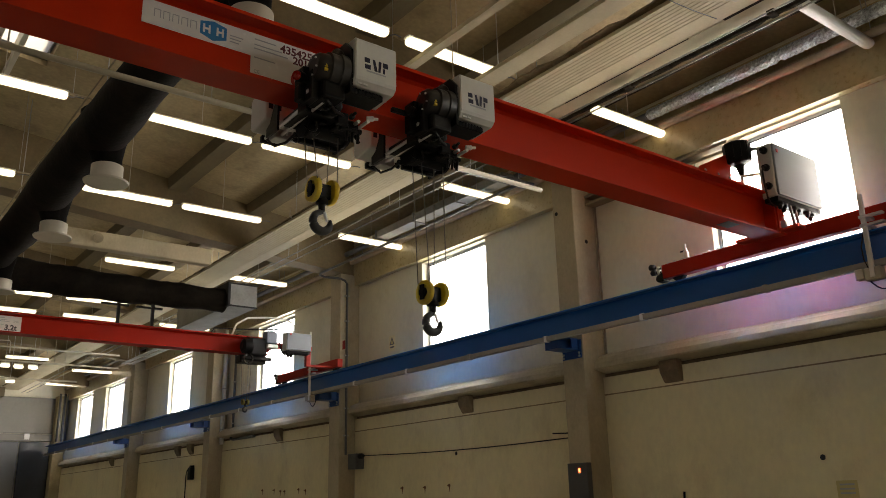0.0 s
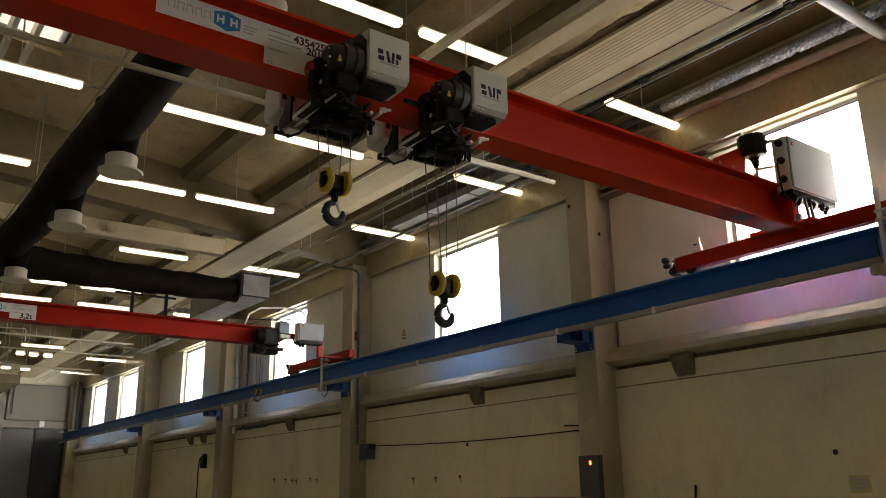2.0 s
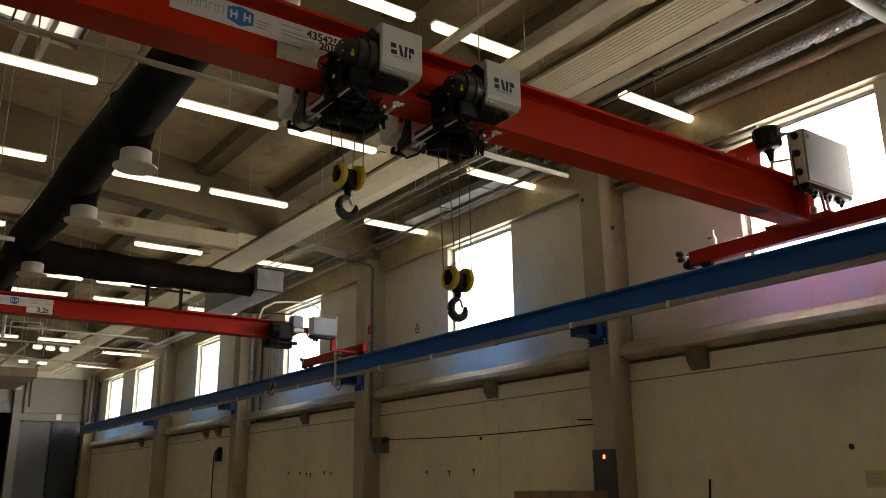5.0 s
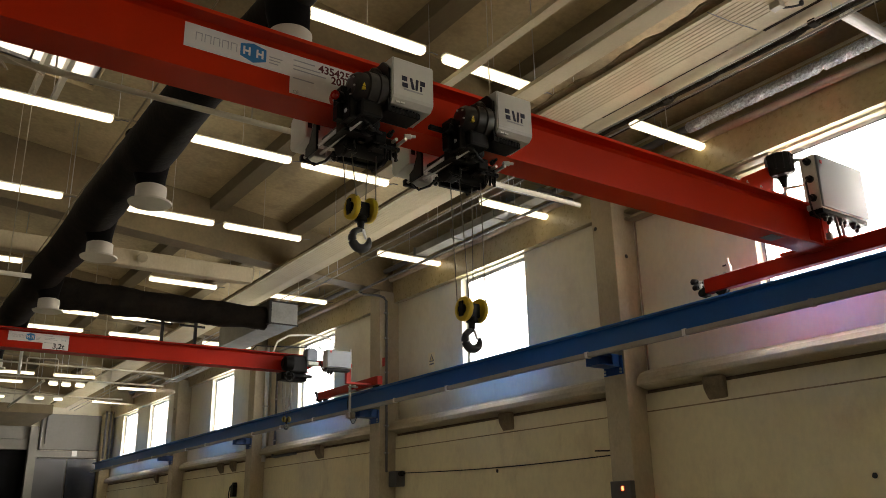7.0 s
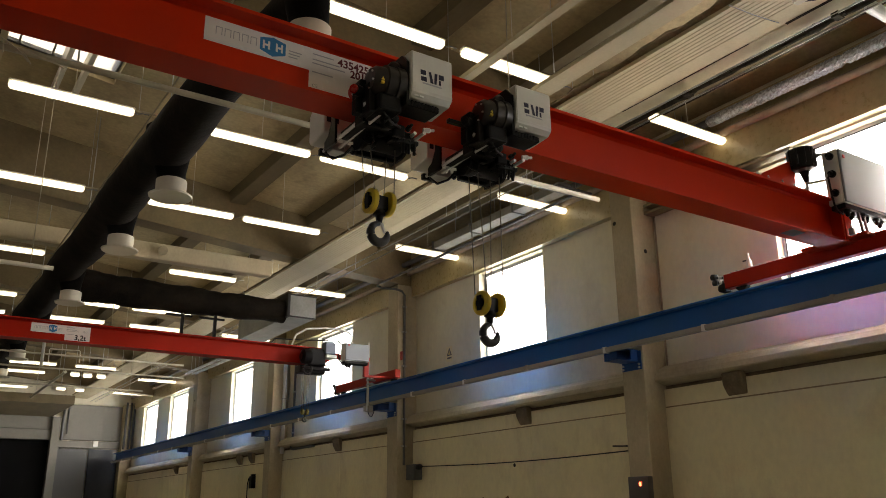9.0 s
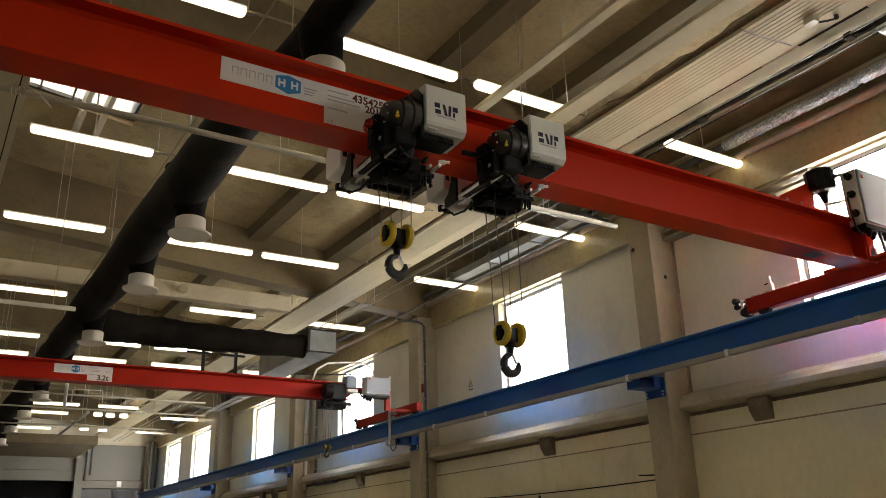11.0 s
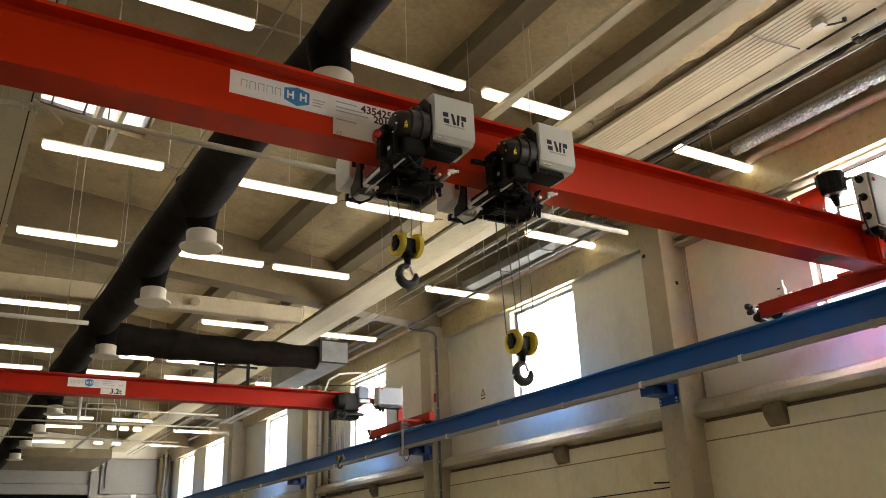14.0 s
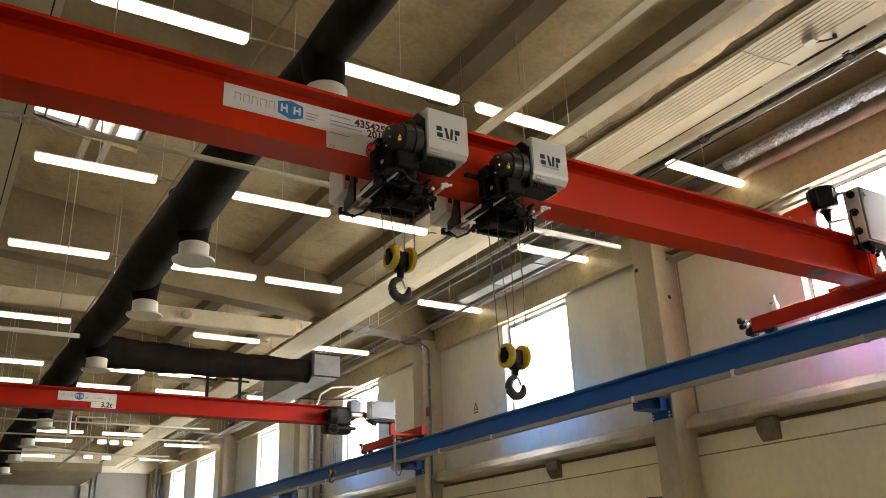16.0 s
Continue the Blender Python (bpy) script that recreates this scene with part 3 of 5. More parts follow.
# first three rows are unseen, continued southwards to brighten the near side
ROWS = [(-6.3, (1.44, 4.11, 5.88, 9.25)), (-2.9, (1.44, 4.11, 5.88, 9.25)), (0.6, (1.44, 4.11, 5.88, 9.25)), (4.08, (1.44, 4.11, 5.88)),
        (7.33, (1.47, 4.11, 5.97, 9.25)), (11.13, (1.44, 4.11, 5.88)), (10.97, (9.28,)), (14.52, (1.45, 4.1, 5.88, 9.25)),
        (18.85, (1.5, 5.73, 8.65)), (23.0, (1.5, 4.0, 5.93)), (25.25, (1.5, 4.1, 6.4, 9.2)), (33.5, (4.2, 6.44)), (35.7, (4.15, 9.28)), (40.2, (4.15, 9.3))]
for row, xs in ROWS:
    for x in xs:
        fluorescent((x, row, LAMP_Z))
fluorescent((9.25, 4.08, LAMP_Z), "unlit grey fluorescent batten hung from the roof", M_white)


for x, z in ((5.25, 6.26), (5.66, 6.25), (6.11, 6.25), (4.86, 5.74), (5.46, 5.73)):
    sl = thing("bulkhead_light", "small lit bulkhead lamp on a thin rod", "ceiling light", (x, 31.0, z), "bulkhead lights")
    bm = bmesh.new()
    rnd_r = 0.07 if z > 6 else 0.05
    lathe(bm, (-0.15, 0, 0), (1, 0, 0), [(0, rnd_r * 0.4), (0.03, rnd_r * 0.9), (0.06, rnd_r), (0.24, rnd_r), (0.27, rnd_r * 0.9), (0.3, rnd_r * 0.4)], 14)
    part("diffuser", bm, M_tube, sl, "glowing white diffuser")
    bm = boxes((-0.14, 0.14, -0.05, 0.05, rnd_r * 0.8, rnd_r + 0.03), bevel=0.006)
    part("housing", bm, M_grey, sl)
    bm = bmesh.new()
    rod(bm, (0, 0, rnd_r), (0, 0, roof_z(x) - z + 0.01), 0.008, 6)
    part("hanger", bm, M_galv, sl)


# ---------------- radiant heating panels, pipes and ducts ----------------
def radiant_panel(x0, x1, z, y0, y1, label):
    p = thing("radiant_panel", label, "heating panel", ((x0 + x1) / 2, y0, z), "radiant panels")
    w = (x1 - x0) / 2
    k = 8
    pts = [(-w, 0.05), (-w, 0.0)]
    for i in range(k):
        s = 1.3 * w / k
        c = -w + 0.02 + (i + 0.5) * s
        pts += [(c - s * 0.42, 0.0), (c - s * 0.3, 0.0055), (c + s * 0.3, 0.0055), (c + s * 0.42, 0.0)]
    pts += [(w, 0.0), (w, 0.05)]
    L = y1 - y0
    n = max(1, round(L / 6))
    for i in range(n):
        bm = bmesh.new()
        prism(bm, pts, "y", i * L / n, (i + 1) * L / n - 0.015)
        part("panel_section", bm, M_panel, p)
        bm = boxes((-w - 0.03, w + 0.03, i * L / n + 0.4, i * L / n + 0.43, 0.05, 0.08))
        for s in (-w * 0.8, w * 0.8):
            rod(bm, (s, i * L / n + 0.415, 0.08), (s, i * L / n + 0.415, roof_z((x0 + x1) / 2 + s) - z + 0.01), 0.005, 6)
        part("cross_bar", bm, M_galv, p)
    return p


rp = radiant_panel(7.1, 7.9, 6.9, 2.0, 42.6, "long corrugated cream radiant heating panel under the roof")
part("side_plate", boxes((0.418, 0.68, 0.0, 6.95, 0.0, 0.03)), M_panel, rp)
for y0, y1, wide in ((1.9, 2.75, 0.022), (3.25, 5.35, 0.009), (5.9, 6.9, 0.012)):
    part("seam", boxes((0.409 - wide, 0.409 + wide, y0, y1, -0.004, -0.0005)), M_lagging, rp, "dark strip along a panel seam")
bm = bmesh.new()
tube(bm, [(-0.46, 2.86, -0.006), (-0.1, 2.83, -0.012), (0.32, 2.78, -0.006)], 0.006, 6)
part("strap", bm, M_copperdark, rp, "thin dark strap across the panel")
part("junction_box", boxes((-0.0, 0.1, 2.27, 2.4, -0.075, 0.0), bevel=0.008), M_beige, rp, "small cream junction box")
bm = bmesh.new()
tube(bm, [(0.1, 2.33, -0.05), (0.17, 2.24, -0.06), (0.24, 2.16, -0.05)], 0.012, 6)
lathe(bm, (0.24, 2.16, -0.06), (0, 0, 1), [(0, 0.012), (0.01, 0.025), (0.05, 0.025), (0.06, 0.012)], 10)
part("cable_end", bm, M_rubber, rp, "short black cable with a plug")
rp = radiant_panel(-0.5, 0.475, 6.75, 2.0, 42.6, "long corrugated cream radiant heating panel under the roof")
# dark strip drawn for the gap beside the panel's lip
part("seam", boxes((0.395, 0.41, 0.0, 40.5, -0.004, -0.0005)), M_lagging, rp, "dark strip along a panel seam")

tr = thing("cable_tray", "narrow beige cable tray hung below the lights", "cable tray", (5.43, 0, 6.78))
bm = boxes((-0.06, 0.06, 1.97, 8.95, 0, 0.004), (-0.06, -0.056, 1.97, 8.95, 0.004, 0.06), (0.056, 0.06, 1.97, 8.95, 0.004, 0.06))
part("tray", bm, M_panel, tr)
for y in (4, 8):
    bm = bmesh.new()
    rod(bm, (0, y, 0.0), (0, y, roof_z(5.43) - 6.78 + 0.01), 0.005, 6)
    part("hanger", bm, M_galv, tr)


def pipe_run(name, label, x, z, r, mat, y0=2.0, y1=42.6, category="pipe"):
    p = thing(name, label, category, (x, 0, z))
    bm = bmesh.new()
    rod(bm, (0, y0, 0), (0, y1, 0), r, 16)
    part("pipe", bm, mat, p)
    for y in range(int(y0) + 2, int(y1), 4):
        bm = bmesh.new()
        rod(bm, (0, y, r * 0.9), (0, y, roof_z(x) - z + 0.01), 0.006, 6)
        part("hanger", bm, M_galv, p)
    return p


FOIL_END = 7.4
pipe_run("heating_pipe", "thin bright steel heating pipe under the roof", 8.05, 6.8, 0.012, M_dullpipe)
pipe_run("heating_pipe", "thin bright steel heating pipe under the roof", 8.27, 6.8, 0.012, M_dullpipe)
fp = thing("foil_pipe", "fat pipe wrapped in crumpled silver foil under the roof", "pipe", (9.8, 0, 7.24))
rnd = random.Random(9)
bm = bmesh.new()
rings = []
for i in range(int((FOIL_END - 2.0) / 0.03)):
    r = 0.085 - (0.02 if i % 105 in (0, 1) else 0)
    rings.append([bm.verts.new(((r + rnd.uniform(-0.009, 0.009)) * math.cos(k * math.pi / 9), 2.0 + i * 0.03 + rnd.uniform(-0.008, 0.008), (r + rnd.uniform(-0.009, 0.009)) * math.sin(k * math.pi / 9))) for k in range(18)])
for u, v in zip(rings, rings[1:]):
    for k in range(18):
        bm.faces.new((u[k], u[(k + 1) % 18], v[(k + 1) % 18], v[k]))
part("foil_jacket", bm, M_foil, fp)
bm = bmesh.new()
rod(bm, (0, FOIL_END - 0.05, 0), (0, 42.6, 0), 0.06, 14)
part("bare_pipe", bm, M_copperdark, fp)
for y in range(4, 42, 4):
    bm = bmesh.new()
    rod(bm, (0, y, 0.07), (0, y, roof_z(9.8) - 7.24 + 0.01), 0.006, 6)
    part("hanger", bm, M_galv, fp)
gd = thing("sheet_duct", "flat grey sheet metal air duct under the roof", "air duct", (9.56, 10.4, 7.08))
for i in range(3):
    part("duct_section", boxes((-0.14, 0.14, i * 1.4, i * 1.4 + 1.36, 0, 0.16), bevel=0.012), M_dullduct, gd)
    part("flange", boxes((-0.165, 0.165, i * 1.4 + 1.361, i * 1.4 + 1.399, -0.022, 0.18)), M_dullduct, gd, "galvanised flange")
    bm = bmesh.new()
    rod(bm, (0, i * 1.4 + 0.7, 0.15), (0, i * 1.4 + 0.7, roof_z(9.56) - 7.08 + 0.01), 0.006, 6)
    part("hanger", bm, M_galv, gd)
for i, x in enumerate((9.14, 9.27, 9.4, 9.53)):
    fb = thing("steel_pipe", "bright galvanised steel pipe along the wall head", "pipe", (x, 25.2, 6.65 + 0.012 * (i % 2)), "bright wall pipes")
    bm = bmesh.new()
    rod(bm, (0, 0, 0), (0, 6.1, 0), 0.026, 10)
    part("pipe", bm, M_galv, fb)
    for y in (0.8, 5.4):
        bm = bmesh.new()
        rod(bm, (0, y, 0.02), (0, y, roof_z(x) - 6.65), 0.006, 6)
        part("hanger", bm, M_galv, fb)
lg = thing("pipe_lagging", "black clumpy lagging between the heating pipes", "insulation", (8.16, 0, 6.82))
rnd = random.Random(3)
bm = bmesh.new()
tube(bm, [(rnd.uniform(-0.008, 0.008), 2.0 + i * 0.17, 0.0) for i in range(42)], [0.03 + (0.03 if i % 11 == 4 else rnd.uniform(-0.006, 0.006)) for i in range(42)], 8)
part("lagging", bm, M_lagging, lg)
pipe_run("service_pipe", "brownish-pink painted pipe along the wall head", 9.95, 7.06, 0.06, M_pink)
pb = thing("panel_duct", "flat cream service duct beside the heating panel", "service duct", (6.36, 0, 6.7))
part("casing", boxes((-0.135, 0.135, 1.97, 8.95, 0, 0.055), bevel=0.006), M_panel, pb)
for y in (3, 7):
    bm = bmesh.new()
    rod(bm, (0, y, 0.05), (0, y, roof_z(6.33) - 6.7 + 0.01), 0.006, 6)
    part("hanger", bm, M_galv, pb)
ib = thing("insulation_blanket", "brown insulation blanket with ragged edges on the heating panel", "insulation", (7.5, 0, 6.955))
rnd = random.Random(5)
bm = bmesh.new()
rows = []
for i in range(200):
    y = 2.1 + i * 0.2
    if i % 3 == 0:
        torn = rnd.uniform(0.03, 0.13) if y < 9 else 0.0
    a, b = -0.405 - torn - rnd.uniform(0, 0.02), 0.36 + rnd.uniform(0, 0.05)
    rows.append([bm.verts.new(p) for p in ((a, y, 0.0), (a, y, 0.02 + rnd.uniform(0, 0.015)), (b, y, 0.03), (b, y, 0.0))])
for u, v in zip(rows, rows[1:]):
    for j in range(4):
        bm.faces.new((u[j], u[(j + 1) % 4], v[(j + 1) % 4], v[j]))
bm.faces.new(rows[0])
bm.faces.new(rows[-1][::-1])
part("blanket", bm, M_blanket, ib)

# white boxed beam in front of the portal beam
bx = thing("boxed_beam", "white boxed-in crossbeam below the concrete portal beam", "boxed beam", (0, 16.2, 6.39))
part("casing", boxes((-3.0, 6.38, 0, 0.25, 0.02, 0.36), bevel=0.03), M_column, bx)
bm = bmesh.new()
lathe(bm, (4.05, 0.0, 0.24), (0, -1, -0.5), [(0, 0.03), (0.06, 0.03), (0.08, 0.09), (0.13, 0.1), (0.14, 0.05)], 16)
part("spotlight", bm, M_trunk, bx, "small cream spotlight")

# black air ducts
DX, DZ, DR = 2.44, 6.1, 0.31
du = thing("air_duct", "fat black fabric air duct along the hall", "air duct", (DX, 0, DZ))
bm = bmesh.new()
pts, rad = [], []
for i in range(129):
    y = 3.0 + i * 0.3
    slim = min(1, max(0, (9.1 - y) / 2.6))
    pts.append((0.02 * math.sin(y * 1.44) + 0.1 * slim, y, 0.02 * math.cos(y * 2.33) - 0.05 * slim))
    rad.append(DR * (1 - 0.36 * slim) * (1 + 0.025 * math.sin(y * 2.7) + 0.012 * math.sin(y * 9.1)))
tube(bm, pts, rad, 24)
part("duct", bm, M_duct, du)
for y in range(5, 42, 5):
    bm = bmesh.new()
    rod(bm, (0, y, DR * 0.9), (0, y, roof_z(DX) - DZ + 0.01), 0.008, 6)
    part("hanger", bm, M_galv, du)
bd = thing("branch_duct", "black fabric branch duct ending at a sheet metal box", "air duct", (DX, 17.3, 5.98))
bm = bmesh.new()
tube(bm, [(0.2 + i * 0.145, 0.0, 0.01 - 0.001 * i - 0.002 * i * (31 - i) / 15) for i in range(32)], [0.32 - 0.0022 * i + 0.014 * math.sin(i * 0.85) + 0.008 * math.sin(i * 2.9) for i in range(32)], 24)
part("duct", bm, M_duct, bd)
bm = boxes((4.7, 5.36, -0.3, 2.9, -0.18, 0.32), bevel=0.01)
part("plenum", bm, M_dullduct, bd, "galvanised sheet metal plenum box")
bm = boxes((4.69, 5.37, -0.315, -0.285, -0.195, -0.165), (4.69, 5.37, -0.315, -0.285, 0.305, 0.335), (4.66, 4.72, -0.33, 0.4, -0.2, 0.34))
part("flange", bm, M_rubber, bd, "dark flange of the plenum")


def cross_pipe(y, z, x0, x1, r, drops, label):
    """A cream pipe hung across the hall on rods."""
    p = thing("hanging_pipe", label, "pipe", (0, y, z), "hanging pipes")
    bm = bmesh.new()
    rod(bm, (x0, 0, 0), (x1, 0, 0), r, 10)
    part("pipe", bm, M_beige, p)
    for x in drops:
        bm = bmesh.new()
        rod(bm, (x, 0, r * 0.5), (x, 0, roof_z(x) - z + 0.01), 0.007, 6)
        part("hanger", bm, M_beige, p)
    return p


hp = cross_pipe(7.0, 5.285, -3.0, 6.98, 0.03, (0.9, 2.66, 5.62), "cream pipe hung across the hall behind the girder")
bm = bmesh.new()
rnd = random.Random(31)
for x, lift, run in ((0.02, 0.05, -0.16), (0.12, -0.02, -0.2), (0.3, 0.06, 0.22), (0.42, -0.04, 0.12), (0.5, 0.0, 0.3)):
    bend = rnd.uniform(-0.03, 0.03)
    tube(bm, [(x + run * j / 5, -0.035 - 0.004 * j, lift * (1 - j / 5) + bend * math.sin(j * 0.9) - 0.0045 * j * j) for j in range(6)], 0.007, 5)
tube(bm, [(0.2 + 0.006 * j, 0.04 * math.cos(j * 1.1), 0.04 * math.sin(j * 1.1)) for j in range(26)], 0.009, 5)
part("cable_wrap", bm, M_beige, hp)
cross_pipe(13.8, 5.3, -3.0, 1.83, 0.036, (1.5,), "thick cream pipe hung across the hall")
fc = cross_pipe(21.8, 5.32, -3.0, 6.3, 0.022, (1.5, 3.1, 4.4), "cream pipe hung across the hall beyond the farther crane")
bm = bmesh.new()
rod(bm, (2.92, 0, -0.3), (2.92, 0, 0.3), 0.035, 10)
part("stub", bm, M_white, fc)
bm = bmesh.new()
tube(bm, [(3.06, 0, -0.2), (3.055, 0, 0.1), (3.07, 0, 0.13), (3.73, 0, 0.15), (3.748, 0, 0.12), (3.756, 0, -0.15)], 0.013, 8)
part("pipe_loop", bm, M_diffuser, fc)
cross_pipe(23.8, 5.3, -3.0, 6.9, 0.022, (1.45, 5.2), "cream pipe hung across the hall beyond the farther crane")
cross_pipe(27.0, 5.3, -3.0, 6.6, 0.022, (1.8, 6.2), "cream pipe hung across the hall beyond the farther crane")
lp = thing("hanging_pipe", "cream pipe hung along the far bays", "pipe", (3.9, 24.5, 5.34), "hanging pipes")
bm = bmesh.new()
rod(bm, (0, 0, 0), (0, 6.0, 0), 0.04, 10)
part("pipe", bm, M_diffuser, lp)
for y in (1.0, 5.0):
    bm = bmesh.new()
    rod(bm, (0, y, 0.03), (0, y, roof_z(3.9) - 5.33), 0.007, 6)
    part("hanger", bm, M_diffuser, lp)
DIFF = [5.95, 10.1, 12.75, 16.65, 20.2, 23.6, 27.0, 30.4, 33.8]
for y in DIFF:
    d = thing("air_diffuser", "round white air diffuser hung from the black duct", "air diffuser", (DX + 0.13, y, 5.43), "air diffusers")
    bm = bmesh.new()
    lathe(bm, (0, 0, 0.2), (-0.12, 0, 1), [(0, 0.17), (0.1, 0.18), (0.25, 0.2), (0.4, 0.2), (0.48, 0.15)] if y < 7 else [(0, 0.17), (0.1, 0.18), (0.25, 0.22), (0.4, 0.27), (0.75, 0.29)], 20)
    part("neck", bm, M_neck, d, "black fabric neck")
    bm = bmesh.new()
    lathe(bm, (0, 0, 0), (0, 0, 1), [(0, 0.15), (0.0, 0.26), (0.02, 0.27), (0.035, 0.19), (0.22, 0.19), (0.23, 0.17)], 28)
    part("collar", bm, M_diffuser, d)

# stub post on a far cross pipe, black hanger legs under the branch duct
for x, lo in ((2.15, -0.8), (2.85, -0.8)):
    part("support_leg", boxes((x + 0.27, x + 0.33, -0.03, 0.03, lo, -0.3)), M_black, bd)
    part("support_arm", boxes((x - 0.05, x + 0.5, -0.025, 0.025, -0.4, -0.36)), M_black, bd)
for x, y0, y1 in ((1.53, 11.6, 14.6), (1.86, 11.6, 14.4)):
    rb = thing("roof_batten", "cream batten under the roof beside the skylight", "batten", (x, y0, 8.52), "roof battens")
    part("batten", boxes((-0.04, 0.04, 0, y1 - y0, 0, roof_z(x) + 0.1 - 8.52)), M_diffuser, rb)
# flat steel frame hung beside the pipe end, with a mesh insert, and elbow stub of the pipe
sf = thing("hung_frame", "dark blue-grey steel frame hung under the pipes", "frame", (8.1, 9.85, 6.84))
part("rail", boxes((0, 1.55, 0.2, 0.235, 0, 0.035)), M_copperdark, sf)
part("rail", boxes((0.75, 1.55, -0.02, 0.015, 0, 0.035)), M_copperdark, sf)
part("end_rail", boxes((1.52, 1.55, 0.016, 0.199, 0, 0.035)), M_copperdark, sf)
part("deck", boxes((0.55, 1.5, 0.03, 0.19, 0.012, 0.02)), M_motor, sf, "blue-grey sheet")
bm = bmesh.new()
for i in range(9):
    box(bm, 0.75 + i * 0.05, 0.765 + i * 0.05, 0.03, 0.19, 0.001, 0.011)
part("grating", bm, M_white, sf, "pale grating strips")
for x in (0.3, 1.4):
    bm = bmesh.new()
    rod(bm, (x, 0.217, 0.03), (x, 0.217, roof_z(8.1 + x) - 6.84 + 0.01), 0.006, 6)
    part("hanger", bm, M_galv, sf)
bm = bmesh.new()
tube(bm, [(5.62, 0, 0.0), (5.64, 0, 0.06), (5.62, 0, 0.13), (5.6, 0, 0.17)], 0.012, 6)
part("clip", bm, M_diffuser, hp)
# clamps on the heating panel and pipes
for x, y, z in ((8.1, 4.25, 6.77), (8.12, 6.38, 6.77), (8.14, 8.6, 6.77)):
    k = thing("pipe_clamp", "small rusty clamp on the heating pipes", "clamp", (x, y, z), "pipe clamps")
    part("clamp", boxes((-0.06, 0.07, -0.04, 0.05, 0, 0.06), (-0.02, 0.03, -0.09, -0.04, 0.01, 0.04), bevel=0.008), M_lagging, k)
# thin conduit feeding the lights, and the wire that the long duct hangs from
for y in (7.33, 11.13, 14.52):
    lc = thing("light_conduit", "thin cream conduit feeding a row of lights", "conduit", (0, y, LAMP_Z + 0.09), "light conduits")
    bm = bmesh.new()
    rod(bm, (2.2, 0.03, 0), (3.35, 0.03, 0), 0.014, 8)
    part("pipe", bm, M_trunk, lc)
    for x in (2.3, 3.2):
        bm = bmesh.new()
        rod(bm, (x, 0.03, 0), (x, 0.03, roof_z(x) - LAMP_Z - 0.08), 0.004, 5)
        part("hanger", bm, M_galv, lc)
bm = bmesh.new()
rod(bm, (-DR - 0.01, 3.0, 0.12), (-DR - 0.01, 41.0, 0.12), 0.011, 6)
part("carrier_wire", bm, M_trunk, du, "pale carrier wire")


# ---------------- signs on the girders ----------------
FACE = lambda x, y, z: pose(x, y, z, 90, 0, 0)


def capacity_sign(girder_ob, y, x0, x1, x2, zl, zm, zt, numbers, label):
    """A long white banner with a printed table at its end. x0 to x1 banner, x1 to x2 table, on the web's face."""
    s = thing("capacity_sign", label, "sign", (x0, y, zl), "capacity signs")
    w, t, h = x1 - x0, x2 - x0, zt - zl
    m = zm - zl
    k = h / 0.355
    part("plate", boxes((0, w, -0.002, 0, m, h), (w, t, -0.002, 0, 0, h)), M_sticker, s)
    f = -0.0026
    # outlined maker's mark as plain shapes
    for i in range(5):
        u = w * (0.1 + i * 0.08)
        v = m + (h - m) * 0.36
        e, hh = w * 0.06, (h - m) * 0.34
        b = 0.006 * k
        part("mark", boxes((u, u + b, f, -0.002, v, v + hh), (u + e - b, u + e, f, -0.002, v, v + hh), (u + b, u + e - b, f, -0.002, v + hh - b, v + hh)), M_inkgrey, s)
    bm = bmesh.new()
    u0, u1, um = w * 0.51, w * 0.76, w * 0.635
    prism(bm, [(u0, m + (h - m) * 0.28), (um, m + (h - m) * 0.1), (u1, m + (h - m) * 0.28), (u1, m + (h - m) * 0.8), (um, m + (h - m) * 0.93), (u0, m + (h - m) * 0.8)], "y", f, -0.002)
    part("emblem", bm, M_logo, s, "blue emblem")
    g = f - 0.0005
    for c in (w * 0.572, w * 0.698):
        bm = bmesh.new()
        q, z0, z1 = w * 0.035, m + (h - m) * 0.36, m + (h - m) * 0.72
        box(bm, c - q, c - q * 0.45, g, f, z0, z1)
        box(bm, c + q * 0.45, c + q, g, f, z0, z1)
        box(bm, c - q * 0.45, c + q * 0.45, g, f, (z0 + z1) / 2 - q * 0.3, (z0 + z1) / 2 + q * 0.3)
        part("emblem_mark", bm, M_sticker, s)
    for i in range(3):
        z = m + (h - m) * (0.55 - 0.13 * i)
        part("small_print", boxes((w * 0.79, w * (0.92 - 0.02 * i), f, -0.002, z, z + 0.009 * k)), M_inkgrey, s)
    for i, (a, z) in enumerate(((0.37, 0.88), (0.46, 0.75), (0.55, 0.66), (0.36, 0.45))):
        part("print_line", boxes((w + 0.025 * k, w + (t - w) * a, f, -0.002, h * z - 0.007 * k, h * z + 0.003 * k)), M_inkgrey, s)
    for body, size, mat, u, z, bold in numbers:
        words(body, size, mat, s, "lettering", FACE(w + (t - w) * u, f, h * z), bold=bold)
    return s


capacity_sign(g1, 5.2455, 1.461, 2.275, 2.828, 4.657, 4.82, 5.012, [
    ("435425", 0.092, M_inkmaroon, 0.43, 0.76, 0.0025), ("2015", 0.088, M_inkmaroon, 0.63, 0.57, 0.0025), ("CE", 0.04, M_inkgrey, 0.05, 0.08, 0.0),
    ("3m", 0.05, M_inkgrey, 0.86, 0.46, 0.0), ("6", 0.2, M_inkred, 0.6, 0.05, 0.006)], "white crane capacity sign with black numbers and a blue emblem")
